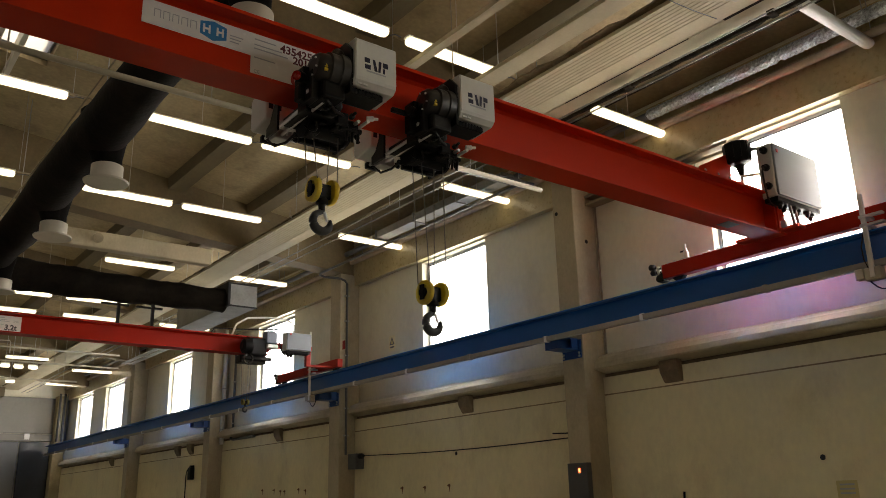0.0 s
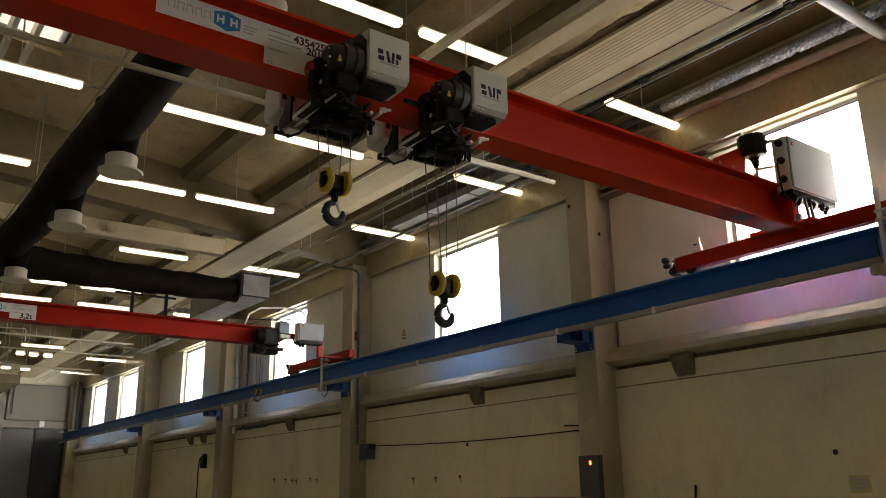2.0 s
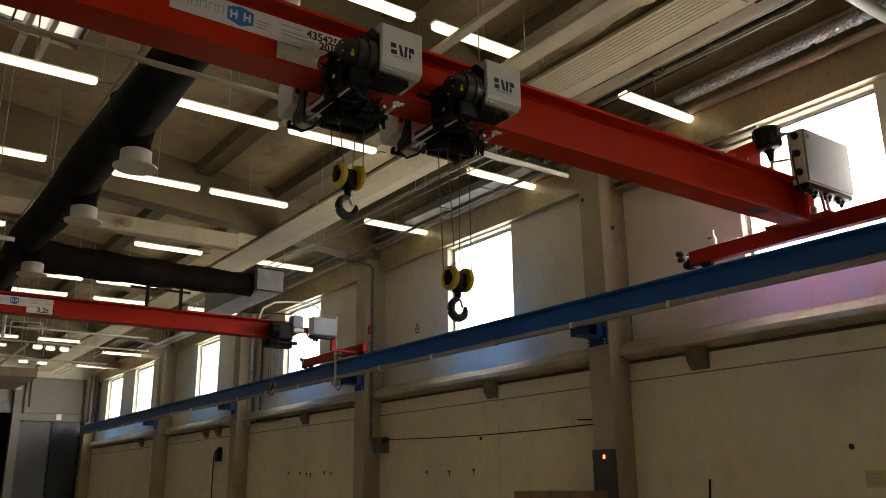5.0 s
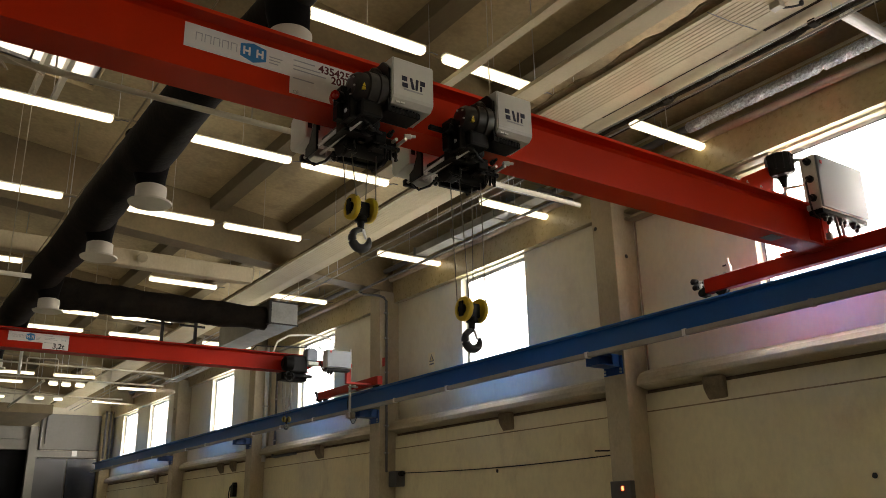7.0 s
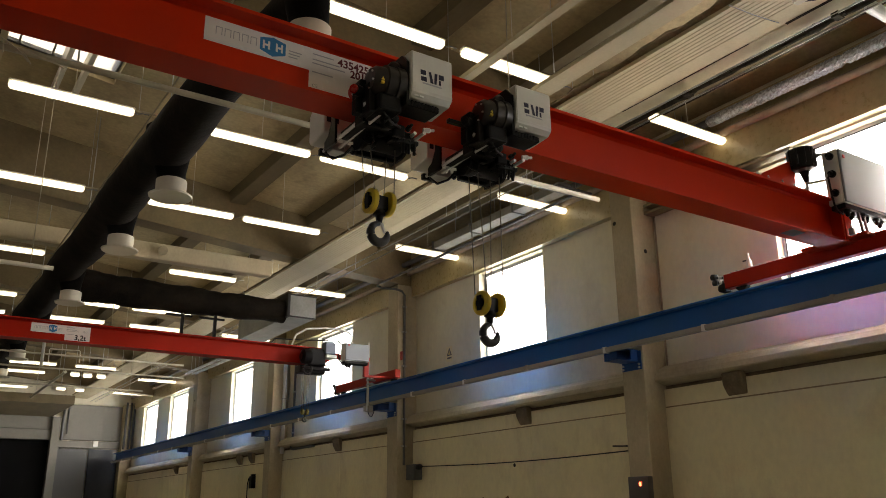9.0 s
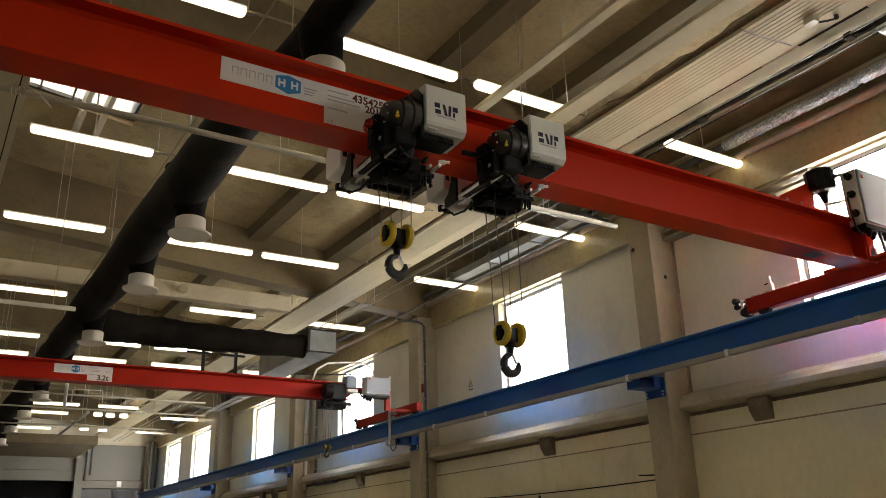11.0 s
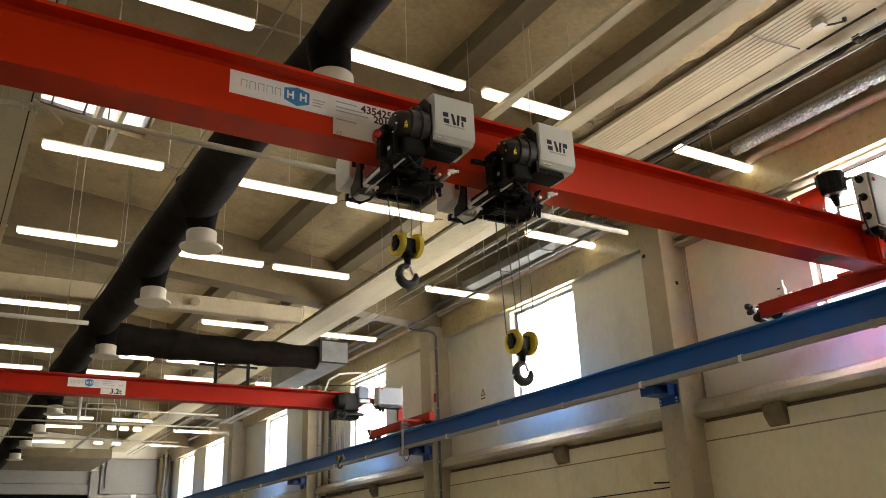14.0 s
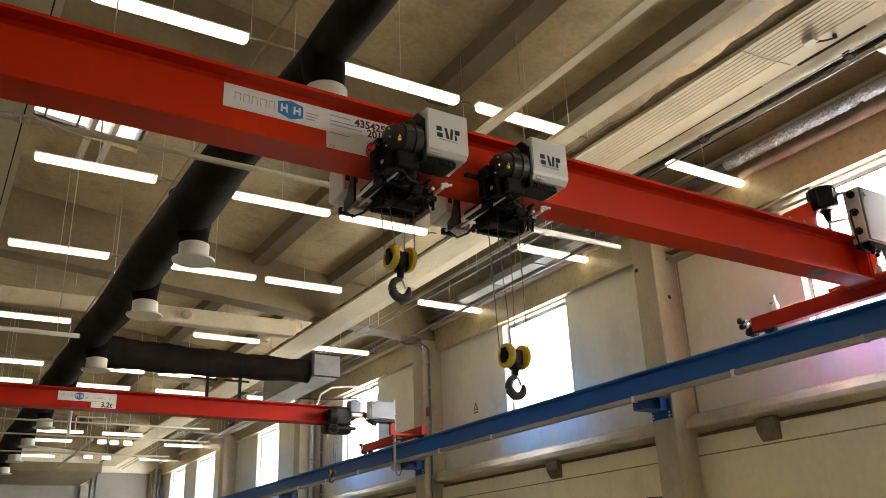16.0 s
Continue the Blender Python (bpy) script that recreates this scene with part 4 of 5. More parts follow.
capacity_sign(g2, 16.0925, 1.905, 2.47, 2.9, 4.607, 4.727, 4.89, [
    ("3,2t", 0.13, M_ink, 0.38, 0.12, 0.003), ("2015", 0.045, M_inkgrey, 0.68, 0.62, 0.0)], "smaller white crane capacity sign reading 3,2t")


# ---------------- rope hoists ----------------
def hoist(x, y, z, label, group="rope hoists", arm=False):
    """Low-headroom trolley: enclosure and motor in front of the girder, second enclosure behind, bright tie bars under it. Origin: girder underside."""
    h = thing("rope_hoist", label, "hoist", (x, y, z), group)
    # front enclosure: folded cover with a slanted lower edge
    bm = bmesh.new()
    out = [(-0.56, 0.03), (-0.552, 0.005), (-0.515, -0.03), (-0.27, -0.045), (-0.27, 0.345), (-0.545, 0.345), (-0.56, 0.33)]
    prism(bm, out, "x", -0.14, 0.225)
    bmesh.ops.bevel(bm, geom=[e for e in bm.edges if abs(e.verts[0].co.x - e.verts[1].co.x) < 1e-6], offset=0.008, segments=2, affect="EDGES")
    enc = part("front_enclosure", bm, M_grey, h, "light grey sheet steel enclosure")
    f = -0.5615
    bm = bmesh.new()
    # maker's mark as plain navy blocks
    c, zz = 0.035, 0.115
    box(bm, c - 0.075, c - 0.035, f - 0.001, f, zz, zz + 0.03)
    box(bm, c - 0.078, c - 0.04, f - 0.001, f, zz + 0.042, zz + 0.073)
    prism(bm, [(c - 0.022, zz + 0.073), (c - 0.004, zz + 0.073), (c + 0.014, zz), (c - 0.008, zz)], "y", f - 0.001, f)
    prism(bm, [(c + 0.022, zz + 0.073), (c + 0.042, zz + 0.073), (c + 0.034, zz), (c + 0.018, zz)], "y", f - 0.001, f)
    box(bm, c + 0.052, c + 0.088, f - 0.001, f, zz + 0.04, zz + 0.073)
    box(bm, c + 0.052, c + 0.066, f - 0.001, f, zz, zz + 0.034)
    bm.transform(Matrix.Translation((c, 0, zz + 0.04)) @ Matrix.Diagonal((1.25, 1, 1.25, 1)) @ Matrix.Translation((-c, 0, -zz - 0.04)))
    part("mark", bm, M_inkblue, enc)
    part("mark_line", boxes((c - 0.08, c + 0.09, f - 0.001, f, zz - 0.032, zz - 0.02)), M_inkgrey, enc)
    part("latch", boxes((0.225, 0.245, -0.47, -0.42, 0.02, 0.1), bevel=0.006), M_black, enc)
    part("vent_slot", boxes((-0.11, -0.075, -0.552, -0.54, -0.03, -0.016), (-0.065, -0.03, -0.552, -0.54, -0.03, -0.016)), M_white, enc)
    # mounting plate between enclosure and motor
    bm = bmesh.new()
    prism(bm, [(-0.53, -0.1), (-0.53, 0.25), (-0.46, 0.33), (-0.2, 0.33), (-0.2, -0.1)], "x", -0.165, -0.142)
    part("side_plate", bm, M_black, h)
    # motor, lying along the girder
    bm = bmesh.new()
    lathe(bm, (-0.165, -0.4, 0.08), (-1, 0, 0), [(0, 0.15), (0.06, 0.152), (0.065, 0.14), (0.14, 0.14), (0.145, 0.122), (0.21, 0.116), (0.243, 0.09), (0.248, 0.05)], 28)
    mo = part("motor", bm, M_charcoal, h, "black hoist motor")
    for i in range(6):
        bm = bmesh.new()
        w = radians(60 * i + 20)
        rod(bm, (-0.4, -0.4 + 0.075 * math.cos(w), 0.08 + 0.075 * math.sin(w)), (-0.42, -0.4 + 0.075 * math.cos(w), 0.08 + 0.075 * math.sin(w)), 0.008, 6)
        part("bolt", bm, M_steel, mo)
    bm = bmesh.new()
    prism(bm, [(-0.368, 0.045), (-0.342, 0.045), (-0.355, 0.072)], "y", -0.517, -0.49)
    box(bm, -0.368, -0.342, -0.517, -0.49, 0.018, 0.038)
    part("warning_label", bm, M_yellow, mo)
    bm = bmesh.new()
    lathe(bm, (-0.21, -0.36, 0.22), (0, -1, 0), [(0, 0.055), (0.08, 0.055), (0.09, 0.035)], 16)
    part("terminal_cap", bm, M_charcoal, h)
    # gear housing and brake below the motor
    bm = bmesh.new()
    box(bm, -0.36, -0.17, -0.48, -0.22, -0.16, -0.03, bevel=0.02)
    box(bm, -0.42, -0.36, -0.42, -0.26, -0.18, 0.06, bevel=0.012)
    part("gear_housing", bm, M_black, h)
    bm = bmesh.new()
    lathe(bm, (-0.455, -0.34, 0.0), (-1, -0.3, -0.05), [(0, 0.042), (0.04, 0.042), (0.045, 0.034), (0.05, 0.033)], 18)
    cap = part("limit_switch", bm, M_black, h)
    if not arm:
        bm = bmesh.new()
        lathe(bm, (-0.5, -0.354, -0.002), (-1, -0.3, -0.05), [(0, 0.034), (0.022, 0.034), (0.032, 0.026), (0.034, 0.012)], 18)
        part("cap", bm, M_redcap, cap, "glossy red cap")
    # lower trolley frame: bright tie bars under the girder from front to back
    for u, y0, y1 in ((-0.37, -0.3, 0.46), (-0.29, -0.36, 0.46), (0.1, -0.22, 0.3), (0.16, -0.26, 0.3)):
        bm = bmesh.new()
        rod(bm, (u, y0, -0.15), (u, y1, -0.17), 0.0145, 12)
        part("tie_bar", bm, M_steel, h, "bright steel tie bar")
    # crossheads on the bar ends, brake housing and gear train filling the space under the girder
    bm = bmesh.new()
    box(bm, -0.4, -0.26, 0.43, 0.48, -0.2, -0.14, bevel=0.012)
    part("crosshead", bm, M_black, h)
    bm = bmesh.new()
    box(bm, -0.35, -0.2, 0.3, 0.42, -0.2, -0.12, bevel=0.008)
    part("bar_sleeve", bm, M_galv, h, "bare metal sleeve")
    bm = bmesh.new()
    box(bm, -0.36, -0.06, -0.2, 0.16, -0.17, -0.1, bevel=0.015)
    box(bm, -0.07, 0.14, -0.16, 0.2, -0.22, -0.12, bevel=0.02)
    lathe(bm, (-0.16, -0.22, -0.12), (0, -1, -0.15), [(0, 0.07), (0.06, 0.07), (0.07, 0.05), (0.12, 0.045), (0.13, 0.02)], 16)
    box(bm, -0.46, -0.4, -0.36, -0.22, -0.05, 0.1, bevel=0.015)
    box(bm, -0.47, -0.38, -0.32, -0.24, -0.16, -0.04, bevel=0.01)
    part("brake_housing", bm, M_black, h)
    for i in range(3):
        bm = bmesh.new()
        rod(bm, (0.02 + i * 0.05, -0.18, -0.2), (0.05 + i * 0.05, -0.12, -0.29), 0.012, 8)
        part("guide_roller", bm, M_black, h)
    bm = bmesh.new()
    lathe(bm, (-0.4, -0.34, -0.1), (0.2, -1, -0.1), [(0, 0.028), (0.03, 0.03), (0.035, 0.018), (0.06, 0.016)], 10)
    part("cable_gland", bm, M_steel, h, "chrome cable gland")
    bm = bmesh.new()
    tube(bm, [(-0.36, -0.4, -0.13), (-0.3, -0.43, -0.17), (-0.2, -0.36, -0.19), (-0.05, -0.24, -0.15)], 0.011, 6)
    part("cable", bm, M_rubber, h)
    bm = bmesh.new()
    prism(bm, [(-0.3, -0.21), (-0.3, -0.06), (-0.22, 0.03), (-0.17, 0.03), (-0.17, -0.21)], "x", -0.4, -0.38)
    part("cheek_plate", bm, M_black, h)
    for u in (-0.4, 0.2):
        bm = bmesh.new()
        prism(bm, [(0.17, -0.2), (0.17, 0.05), (0.22, 0.05), (0.3, -0.1), (0.36, -0.13), (0.36, -0.2)], "x", u, u + 0.02)
        part("cheek_plate", bm, M_black, h)
    for u in (-0.3, 0.13):
        for s in (-1, 1):
            bm = bmesh.new()
            rod(bm, (u, s * 0.1, 0.065), (u, s * 0.165, 0.065), 0.06, 18)
            part("wheel", bm, M_black, h)
    # drum under the girder with its frame
    bm = bmesh.new()
    lathe(bm, (-0.26, 0.02, -0.17), (1, 0, 0), [(0, 0.11), (0.02, 0.11), (0.025, 0.085), (0.36, 0.085), (0.365, 0.11), (0.385, 0.11)], 24)
    part("drum", bm, M_black, h, "black rope drum")
    for dims in ((-0.04, 0.16, -0.18, -0.13, -0.23, -0.19), (-0.2, 0.14, 0.17, 0.22, -0.25, -0.2), (-0.24, -0.16, -0.08, 0.06, -0.27, -0.2), (-0.1, 0.0, -0.24, -0.19, -0.22, -0.12)):
        part("rope_guide", boxes(dims, bevel=0.012), M_black, h)
    # small fittings, pins and cable loops crowding the underside
    rnd = random.Random(21)
    for i in range(16):
        bm = bmesh.new()
        px, py, pz = rnd.uniform(-0.4, 0.2), rnd.uniform(-0.34, 0.3), rnd.uniform(-0.24, -0.1)
        if i % 4 == 0:
            box(bm, px - 0.03, px + 0.03, py - 0.025, py + 0.025, pz - 0.02, pz + 0.03, bevel=0.006)
        elif i % 4 == 3:
            tube(bm, [(px + 0.035 * math.sin(j), py + 0.03 * j, pz - 0.05 * math.sin(j * 0.8)) for j in range(5)], 0.008, 6)
        else:
            lathe(bm, (px, py, pz), (rnd.uniform(-1, 1), rnd.uniform(-1, 0.2), rnd.uniform(-0.6, 0.2)), [(0, 0.022), (0.03, 0.022), (0.034, 0.012), (0.07, 0.012)], 10)
        part("fitting", bm, M_steel if i % 5 == 1 else M_black, h)
    bm = bmesh.new()
    tube(bm, [(-0.42, 0.3, -0.24), (-0.37, 0.26, -0.3), (-0.3, 0.2, -0.27), (-0.27, 0.12, -0.22)], 0.01, 6)
    part("cable", bm, M_rubber, h)
    bm = bmesh.new()
    box(bm, -0.15, 0.15, -0.49, -0.29, -0.085, -0.035, bevel=0.012)
    for i in range(9):
        box(bm, -0.13 + i * 0.03, -0.115 + i * 0.03, -0.495, -0.48, -0.08, -0.04)
    part("grille", bm, M_black, h, "black ventilation grille")
    bm = bmesh.new()
    lathe(bm, (0.16, -0.24, -0.12), (1, -0.3, 0.1), [(0, 0.02), (0.05, 0.022), (0.06, 0.012), (0.09, 0.012)], 10)
    part("limit_rod", bm, M_steel, h)
    # bumper arm towards the neighbour
    if arm:
        part("bumper_arm", boxes((-0.62, -0.36, -0.3, -0.26, -0.015, 0.02), bevel=0.006), M_black, h)
    # rear enclosure behind the girder
    bm = bmesh.new()
    prism(bm, [(0.33, -0.04), (0.58, -0.075), (0.62, -0.04), (0.62, 0.2), (0.58, 0.24), (0.33, 0.24)], "x", -0.42, -0.02)
    bmesh.ops.bevel(bm, geom=bm.edges[:], offset=0.01, segments=1, affect="EDGES")
    re = part("rear_enclosure", bm, M_grey, h, "light grey rear enclosure")
    part("mark", boxes((-0.4, -0.36, 0.328, 0.33, 0.05, 0.16), (-0.345, -0.29, 0.328, 0.33, 0.05, 0.16)), M_inkblue, re)
    return h


def hook_block(x, y, z, top, label, size=1.0, guard=M_yellow):
    """Two yellow sheave guards on a dark crosshead with a forged hook, on four wire ropes. z: sheave centres; top: where the ropes start."""
    k = thing("hook_block", label, "crane hook", (x, y, z), "crane hooks", turn=2)
    r = 0.098 * size
    for s in (-1, 1):
        bm = bmesh.new()
        lathe(bm, (s * 0.058 * size, 0, 0), (s, 0, 0), [(0, r * 0.7), (0.0, r), (0.01, r * 1.04), (0.028, r * 1.04), (0.038, r), (0.041, r * 0.85), (0.043, r * 0.68), (0.03, r * 0.62)], 30)
        g = part("sheave_guard", bm, guard, k, "yellow sheave guard")
        bm = bmesh.new()
        rod(bm, (s * 0.08 * size, 0, 0), (s * 0.111 * size, 0, 0), r * 0.42, 14)
        box(bm, s * 0.108 * size - 0.006, s * 0.108 * size + 0.006, -r * 0.25, r * 0.25, -r * 0.62, r * 0.62)
        part("sheave_hub", bm, M_black, g)
    bm = bmesh.new()
    box(bm, -0.056 * size, 0.056 * size, -0.045 * size, 0.045 * size, -0.07 * size, 0.05 * size, bevel=0.012)
    lathe(bm, (0, 0, -0.06 * size), (0, 0, -1), [(0, 0.045 * size), (0.04 * size, 0.05 * size), (0.05 * size, 0.03 * size), (0.1 * size, 0.024 * size)], 16)
    part("crosshead", bm, M_black, k)
    bm = bmesh.new()
    cz, R = -0.245 * size, 0.074 * size
    pts, rad = [(0.0, 0, -0.12 * size), (0.0, 0, -0.15 * size), (-0.008 * size, 0, -0.168 * size)], [0.021 * size, 0.021 * size, 0.023 * size]
    for i in range(31):
        a = radians(112 + i * 8.9)
        pts.append((R * math.cos(a), 0, cz + R * math.sin(a)))
        rad.append((0.023 + 0.013 * math.sin(math.pi * i / 30)) * size * min(1, (31 - i) / 5 * 0.55 + 0.45))
    tube(bm, pts, rad, 12)
    hk = part("hook", bm, M_hook, k, "forged dark hook")
    bm = bmesh.new()
    prism(bm, [(0.012 * size, -0.165 * size), (0.03 * size, -0.16 * size), (0.055 * size, -0.235 * size), (0.045 * size, -0.24 * size)], "y", -0.01, 0.01)
    part("safety_latch", bm, M_galv, hk)
    for s in (-1, 1):
        for q in (-1, 1):
            bm = bmesh.new()
            rod(bm, (s * 0.083 * size, q * r * 0.8, 0.02), (s * 0.083 * size + s * 0.035, q * 0.06 + 0.03, top - z), 0.0045, 6)
            part("wire_rope", bm, M_rope, k)
    return k


hoist(2.995, GY, GZ, "grey and black rope hoist trolley on the red girder")
hoist(3.98, GY, GZ, "second grey and black rope hoist beside the first", arm=True)
hook_block(2.91, 5.26, 3.87, GZ - 0.18, "black crane hook with two yellow sheave guards")
hook_block(3.94, 5.26, 3.2, GZ - 0.18, "lower black crane hook with yellow sheave guards")
fh = thing("rope_hoist", "black and blue-grey rope hoist on the farther girder", "hoist", (7.45, G2Y, G2Z), "rope hoists")
bm = bmesh.new()
box(bm, -0.36, 0.04, -0.36, -0.16, -0.05, 0.3, bevel=0.03)
lathe(bm, (-0.3, -0.3, 0.12), (-1, 0, 0), [(0, 0.16), (0.16, 0.15), (0.2, 0.08)], 20)
box(bm, -0.4, 0.22, -0.22, -0.14, -0.13, -0.06, bevel=0.015)
part("gear_housing", bm, M_black, fh)
part("motor", boxes((0.0, 0.24, -0.42, -0.2, 0.2, 0.44), (0.03, 0.21, -0.4, -0.2, 0.44, 0.47), bevel=0.02), M_motor, fh, "blue-grey motor")
part("enclosure", boxes((0.02, 0.26, -0.43, -0.2, 0.11, 0.185), bevel=0.015), M_white, fh)
bm = bmesh.new()
tube(bm, [(-0.34 + 0.1 * math.cos(i * 0.7), -0.3, -0.14 + 0.1 * math.sin(i * 0.7)) for i in range(10)], 0.02, 8)
part("cable_coil", bm, M_rubber, fh)
bm = bmesh.new()
box(bm, -0.42, 0.16, -0.1, 0.16, -0.18, -0.02, bevel=0.02)
part("drum", bm, M_black, fh)
hook_block(7.22, 16.1, 3.6, G2Z - 0.06, "small distant crane hook with dark yellow guards", 0.6, M_darkyellow)


# ---------------- electric cabinets, collectors and drives at the wall end ----------------
def control_cabinet(x0, x1, y0, y1, z0, z1, label, glands=6, sides=(0.88, 0.55, 0.2)):
    c = thing("control_cabinet", label, "electric cabinet", (x0, y0, z0), "control cabinets")
    w, d, h = x1 - x0, y1 - y0, z1 - z0
    bm = bmesh.new()
    box(bm, 0, w, 0.03, d, 0, h, bevel=0.012)
    part("body", bm, M_grey, c)
    bm = bmesh.new()
    box(bm, 0.008, w - 0.008, 0.0, 0.028, 0.008, h - 0.008, bevel=0.01)
    dr = part("door", bm, M_steeldoor, c, "light grey sheet steel door")
    part("lock", boxes((0.06, 0.1, -0.012, 0.0, h * 0.82, h * 0.82 + 0.045), bevel=0.006), M_inkred, dr)
    for i in range(glands):
        bm = bmesh.new()
        x = w * (0.12 + 0.15 * i)
        lathe(bm, (x, d * (0.35 + 0.2 * (i % 2)), -0.058), (0, 0, -1), [(0, 0.045), (0.035, 0.045), (0.04, 0.03), (0.07, 0.026), (0.085, 0.012)], 10)
        part("cable_gland", bm, M_black, c)
    for z in sides:
        bm = bmesh.new()
        lathe(bm, (0, d * 0.5, h * z), (-1, 0, 0), [(0, 0.045), (0.03, 0.045), (0.04, 0.028), (0.08, 0.022)], 12)
        part("side_connector", bm, M_black, c)
    part("gland_plate", boxes((0.01, w - 0.02, 0.03, d - 0.015, -0.06, -0.001), bevel=0.008), M_black, c, "black gland plate")
    bm = bmesh.new()
    tube(bm, [(-0.07, d * 0.5, h * 0.55), (-0.11, d * 0.5, h * 0.45), (-0.1, d * 0.5, h * 0.2), (-0.05, d * 0.55, -0.02), (0.05, d * 0.6, -0.1)], 0.012, 6)
    tube(bm, [(-0.07, d * 0.5, h * 0.2), (-0.1, d * 0.5, h * 0.1), (-0.04, d * 0.5, -0.08), (0.12, d * 0.6, -0.1)], 0.01, 6)
    part("cable", bm, M_rubber, c)
    return c


k1 = control_cabinet(8.88, 9.88, 4.93, 5.15, 4.98, 5.66, "light grey control cabinet on legs above the carriage")
for x in (0.32, 0.42):
    bm = bmesh.new()
    prism(bm, [(x - 0.03, 0.0), (x, 0.0), (x + 0.08, -0.38), (x + 0.05, -0.38)], "y", 0.05, 0.08)
    part("leg", bm, M_copperdark, k1)
k2 = control_cabinet(7.92, 8.5, 15.7, 15.92, 4.68, 5.06, "small grey control cabinet on the farther crane", 2, ())
part("bracket", boxes((0.1, 0.5, 0.215, 0.42, 0.08, 0.3)), M_black, k2)
part("end_stand", boxes((8.57, 8.68, -0.045, 0.045, -0.149, 0.19), (8.57, 9.199, -0.04, 0.04, -0.15, -0.1), bevel=0.006), M_dimred, g2)
bm = bmesh.new()
tube(bm, [(6.85, 0, G2D - 0.01), (6.95, 0, 0.62), (7.2, 0, 0.775), (7.6, 0, 0.825), (7.95, 0, 0.845), (8.2, 0, 0.79), (8.29, 0, 0.71), (8.24, -0.05, 0.56), (8.2, -0.2, 0.47)], 0.022, 8)
part("cable_arm", bm, M_grey, g2, "pale curved cable tube")
bm = bmesh.new()
tube(bm, [(6.4, 0.05, G2D - 0.01), (6.5, 0.05, 0.5), (6.9, 0.05, 0.52), (7.5, 0.05, 0.56), (7.9, 0.0, 0.6), (8.0, -0.1, 0.48)], 0.014, 6)
part("cable", bm, M_rubber, g2)


def collector(y, top, label):
    """Upright arm from the carriage down to the conductor rail, with a current collector at its foot."""
    c = thing("current_collector", label, "current collector", (9.02, y, 3.74), "current collectors")
    bm = bmesh.new()
    box(bm, -0.02, 0.02, -0.025, 0.025, 0.05, top - 3.74, bevel=0.004)
    part("arm", bm, M_grey, c)
    bm = bmesh.new()
    for z in (0.62, 0.72):
        box(bm, -0.03, 0.2, -0.04, 0.035, z, z + 0.03)
        box(bm, -0.032, 0.03, -0.22, 0.04, z, z + 0.025)
    part("clamp", bm, M_galv, c)
    bm = bmesh.new()
    box(bm, -0.01, 0.1, -0.09, 0.09, 0.02, 0.16, bevel=0.01)
    box(bm, 0.0, 0.09, 0.1, 0.2, 0.05, 0.17, bevel=0.01)
    part("collector_shoe", bm, M_beige, c)
    bm = bmesh.new()
    tube(bm, [(0.05, 0.07 - 0.3 * i / 8, 0.03 - 0.12 * math.sin(math.pi * i / 8)) for i in range(9)], 0.009, 6)
    tube(bm, [(0.0, 0.03, 0.55), (-0.03, 0.06, 0.4), (-0.02, 0.06, 0.25), (0.03, 0.05, 0.16)], 0.008, 6)
    part("cable", bm, M_rubber, c)
    return c


collector(4.08, 4.74, "grey current collector arm reaching down to the conductor rail")
collector(16.72, 5.33, "tall grey current collector arm on the farther crane")

# warning horn at the end of the near girder
hn = thing("warning_horn", "black warning horn on a bracket above the girder", "horn", (8.72, 5.28, 5.075))
bm = bmesh.new()
lathe(bm, (-0.07, 0, 0.64), (0.16, 0.0, -1), [(0, 0.12), (0.012, 0.15), (0.03, 0.158), (0.25, 0.162), (0.27, 0.14), (0.29, 0.07), (0.32, 0.05), (0.42, 0.028)], 11)
for f in bm.faces:
    f.smooth = False
part("bell", bm, M_black, hn)
for i in range(11):
    w = 2 * math.pi * i / 11
    bm = bmesh.new()
    box(bm, -0.05 + 0.155 * math.cos(w) - 0.008, -0.05 + 0.155 * math.cos(w) + 0.008, 0.155 * math.sin(w) - 0.008, 0.155 * math.sin(w) + 0.008, 0.41, 0.61)
    part("rib", bm, M_black, hn)
bm = bmesh.new()
rod(bm, (-0.02, 0, 0.0), (0.0, 0, 0.3), 0.018, 8)
rod(bm, (-0.03, 0, 0.2), (0.34, -0.12, 0.3), 0.016, 8)
part("bracket", bm, M_diffuser, hn)
bm = bmesh.new()
rod(bm, (0.08, 0, 0.56), (0.2, -0.06, 0.6), 0.045, 12, 0.03)
rod(bm, (0.2, -0.06, 0.6), (0.34, -0.14, 0.63), 0.02, 8)
part("plug", bm, M_copperdark, hn)

# bolts and clips along the top flange, cable clamp at the end plate
for x in (7.55, 7.75, 8.0, 8.22, 8.42):
    bm = bmesh.new()
    rod(bm, (x, -0.12, GD), (x, -0.12, GD + 0.03), 0.016, 6, smooth=False)
    rod(bm, (x, -0.12, GD + 0.03), (x, -0.12, GD + 0.05), 0.008, 6)
    part("clip", bm, M_galv, g1)
ld = thing("limit_switch", "small grey limit switch at the foot of the girder", "switch", (8.98, 4.98, 4.6))
bm = boxes((-0.025, 0.025, -0.03, 0.03, 0, 0.08), bevel=0.005)
rod(bm, (0, 0, 0.08), (0, 0, 0.13), 0.01, 8)
part("switch_body", bm, M_galv, ld)

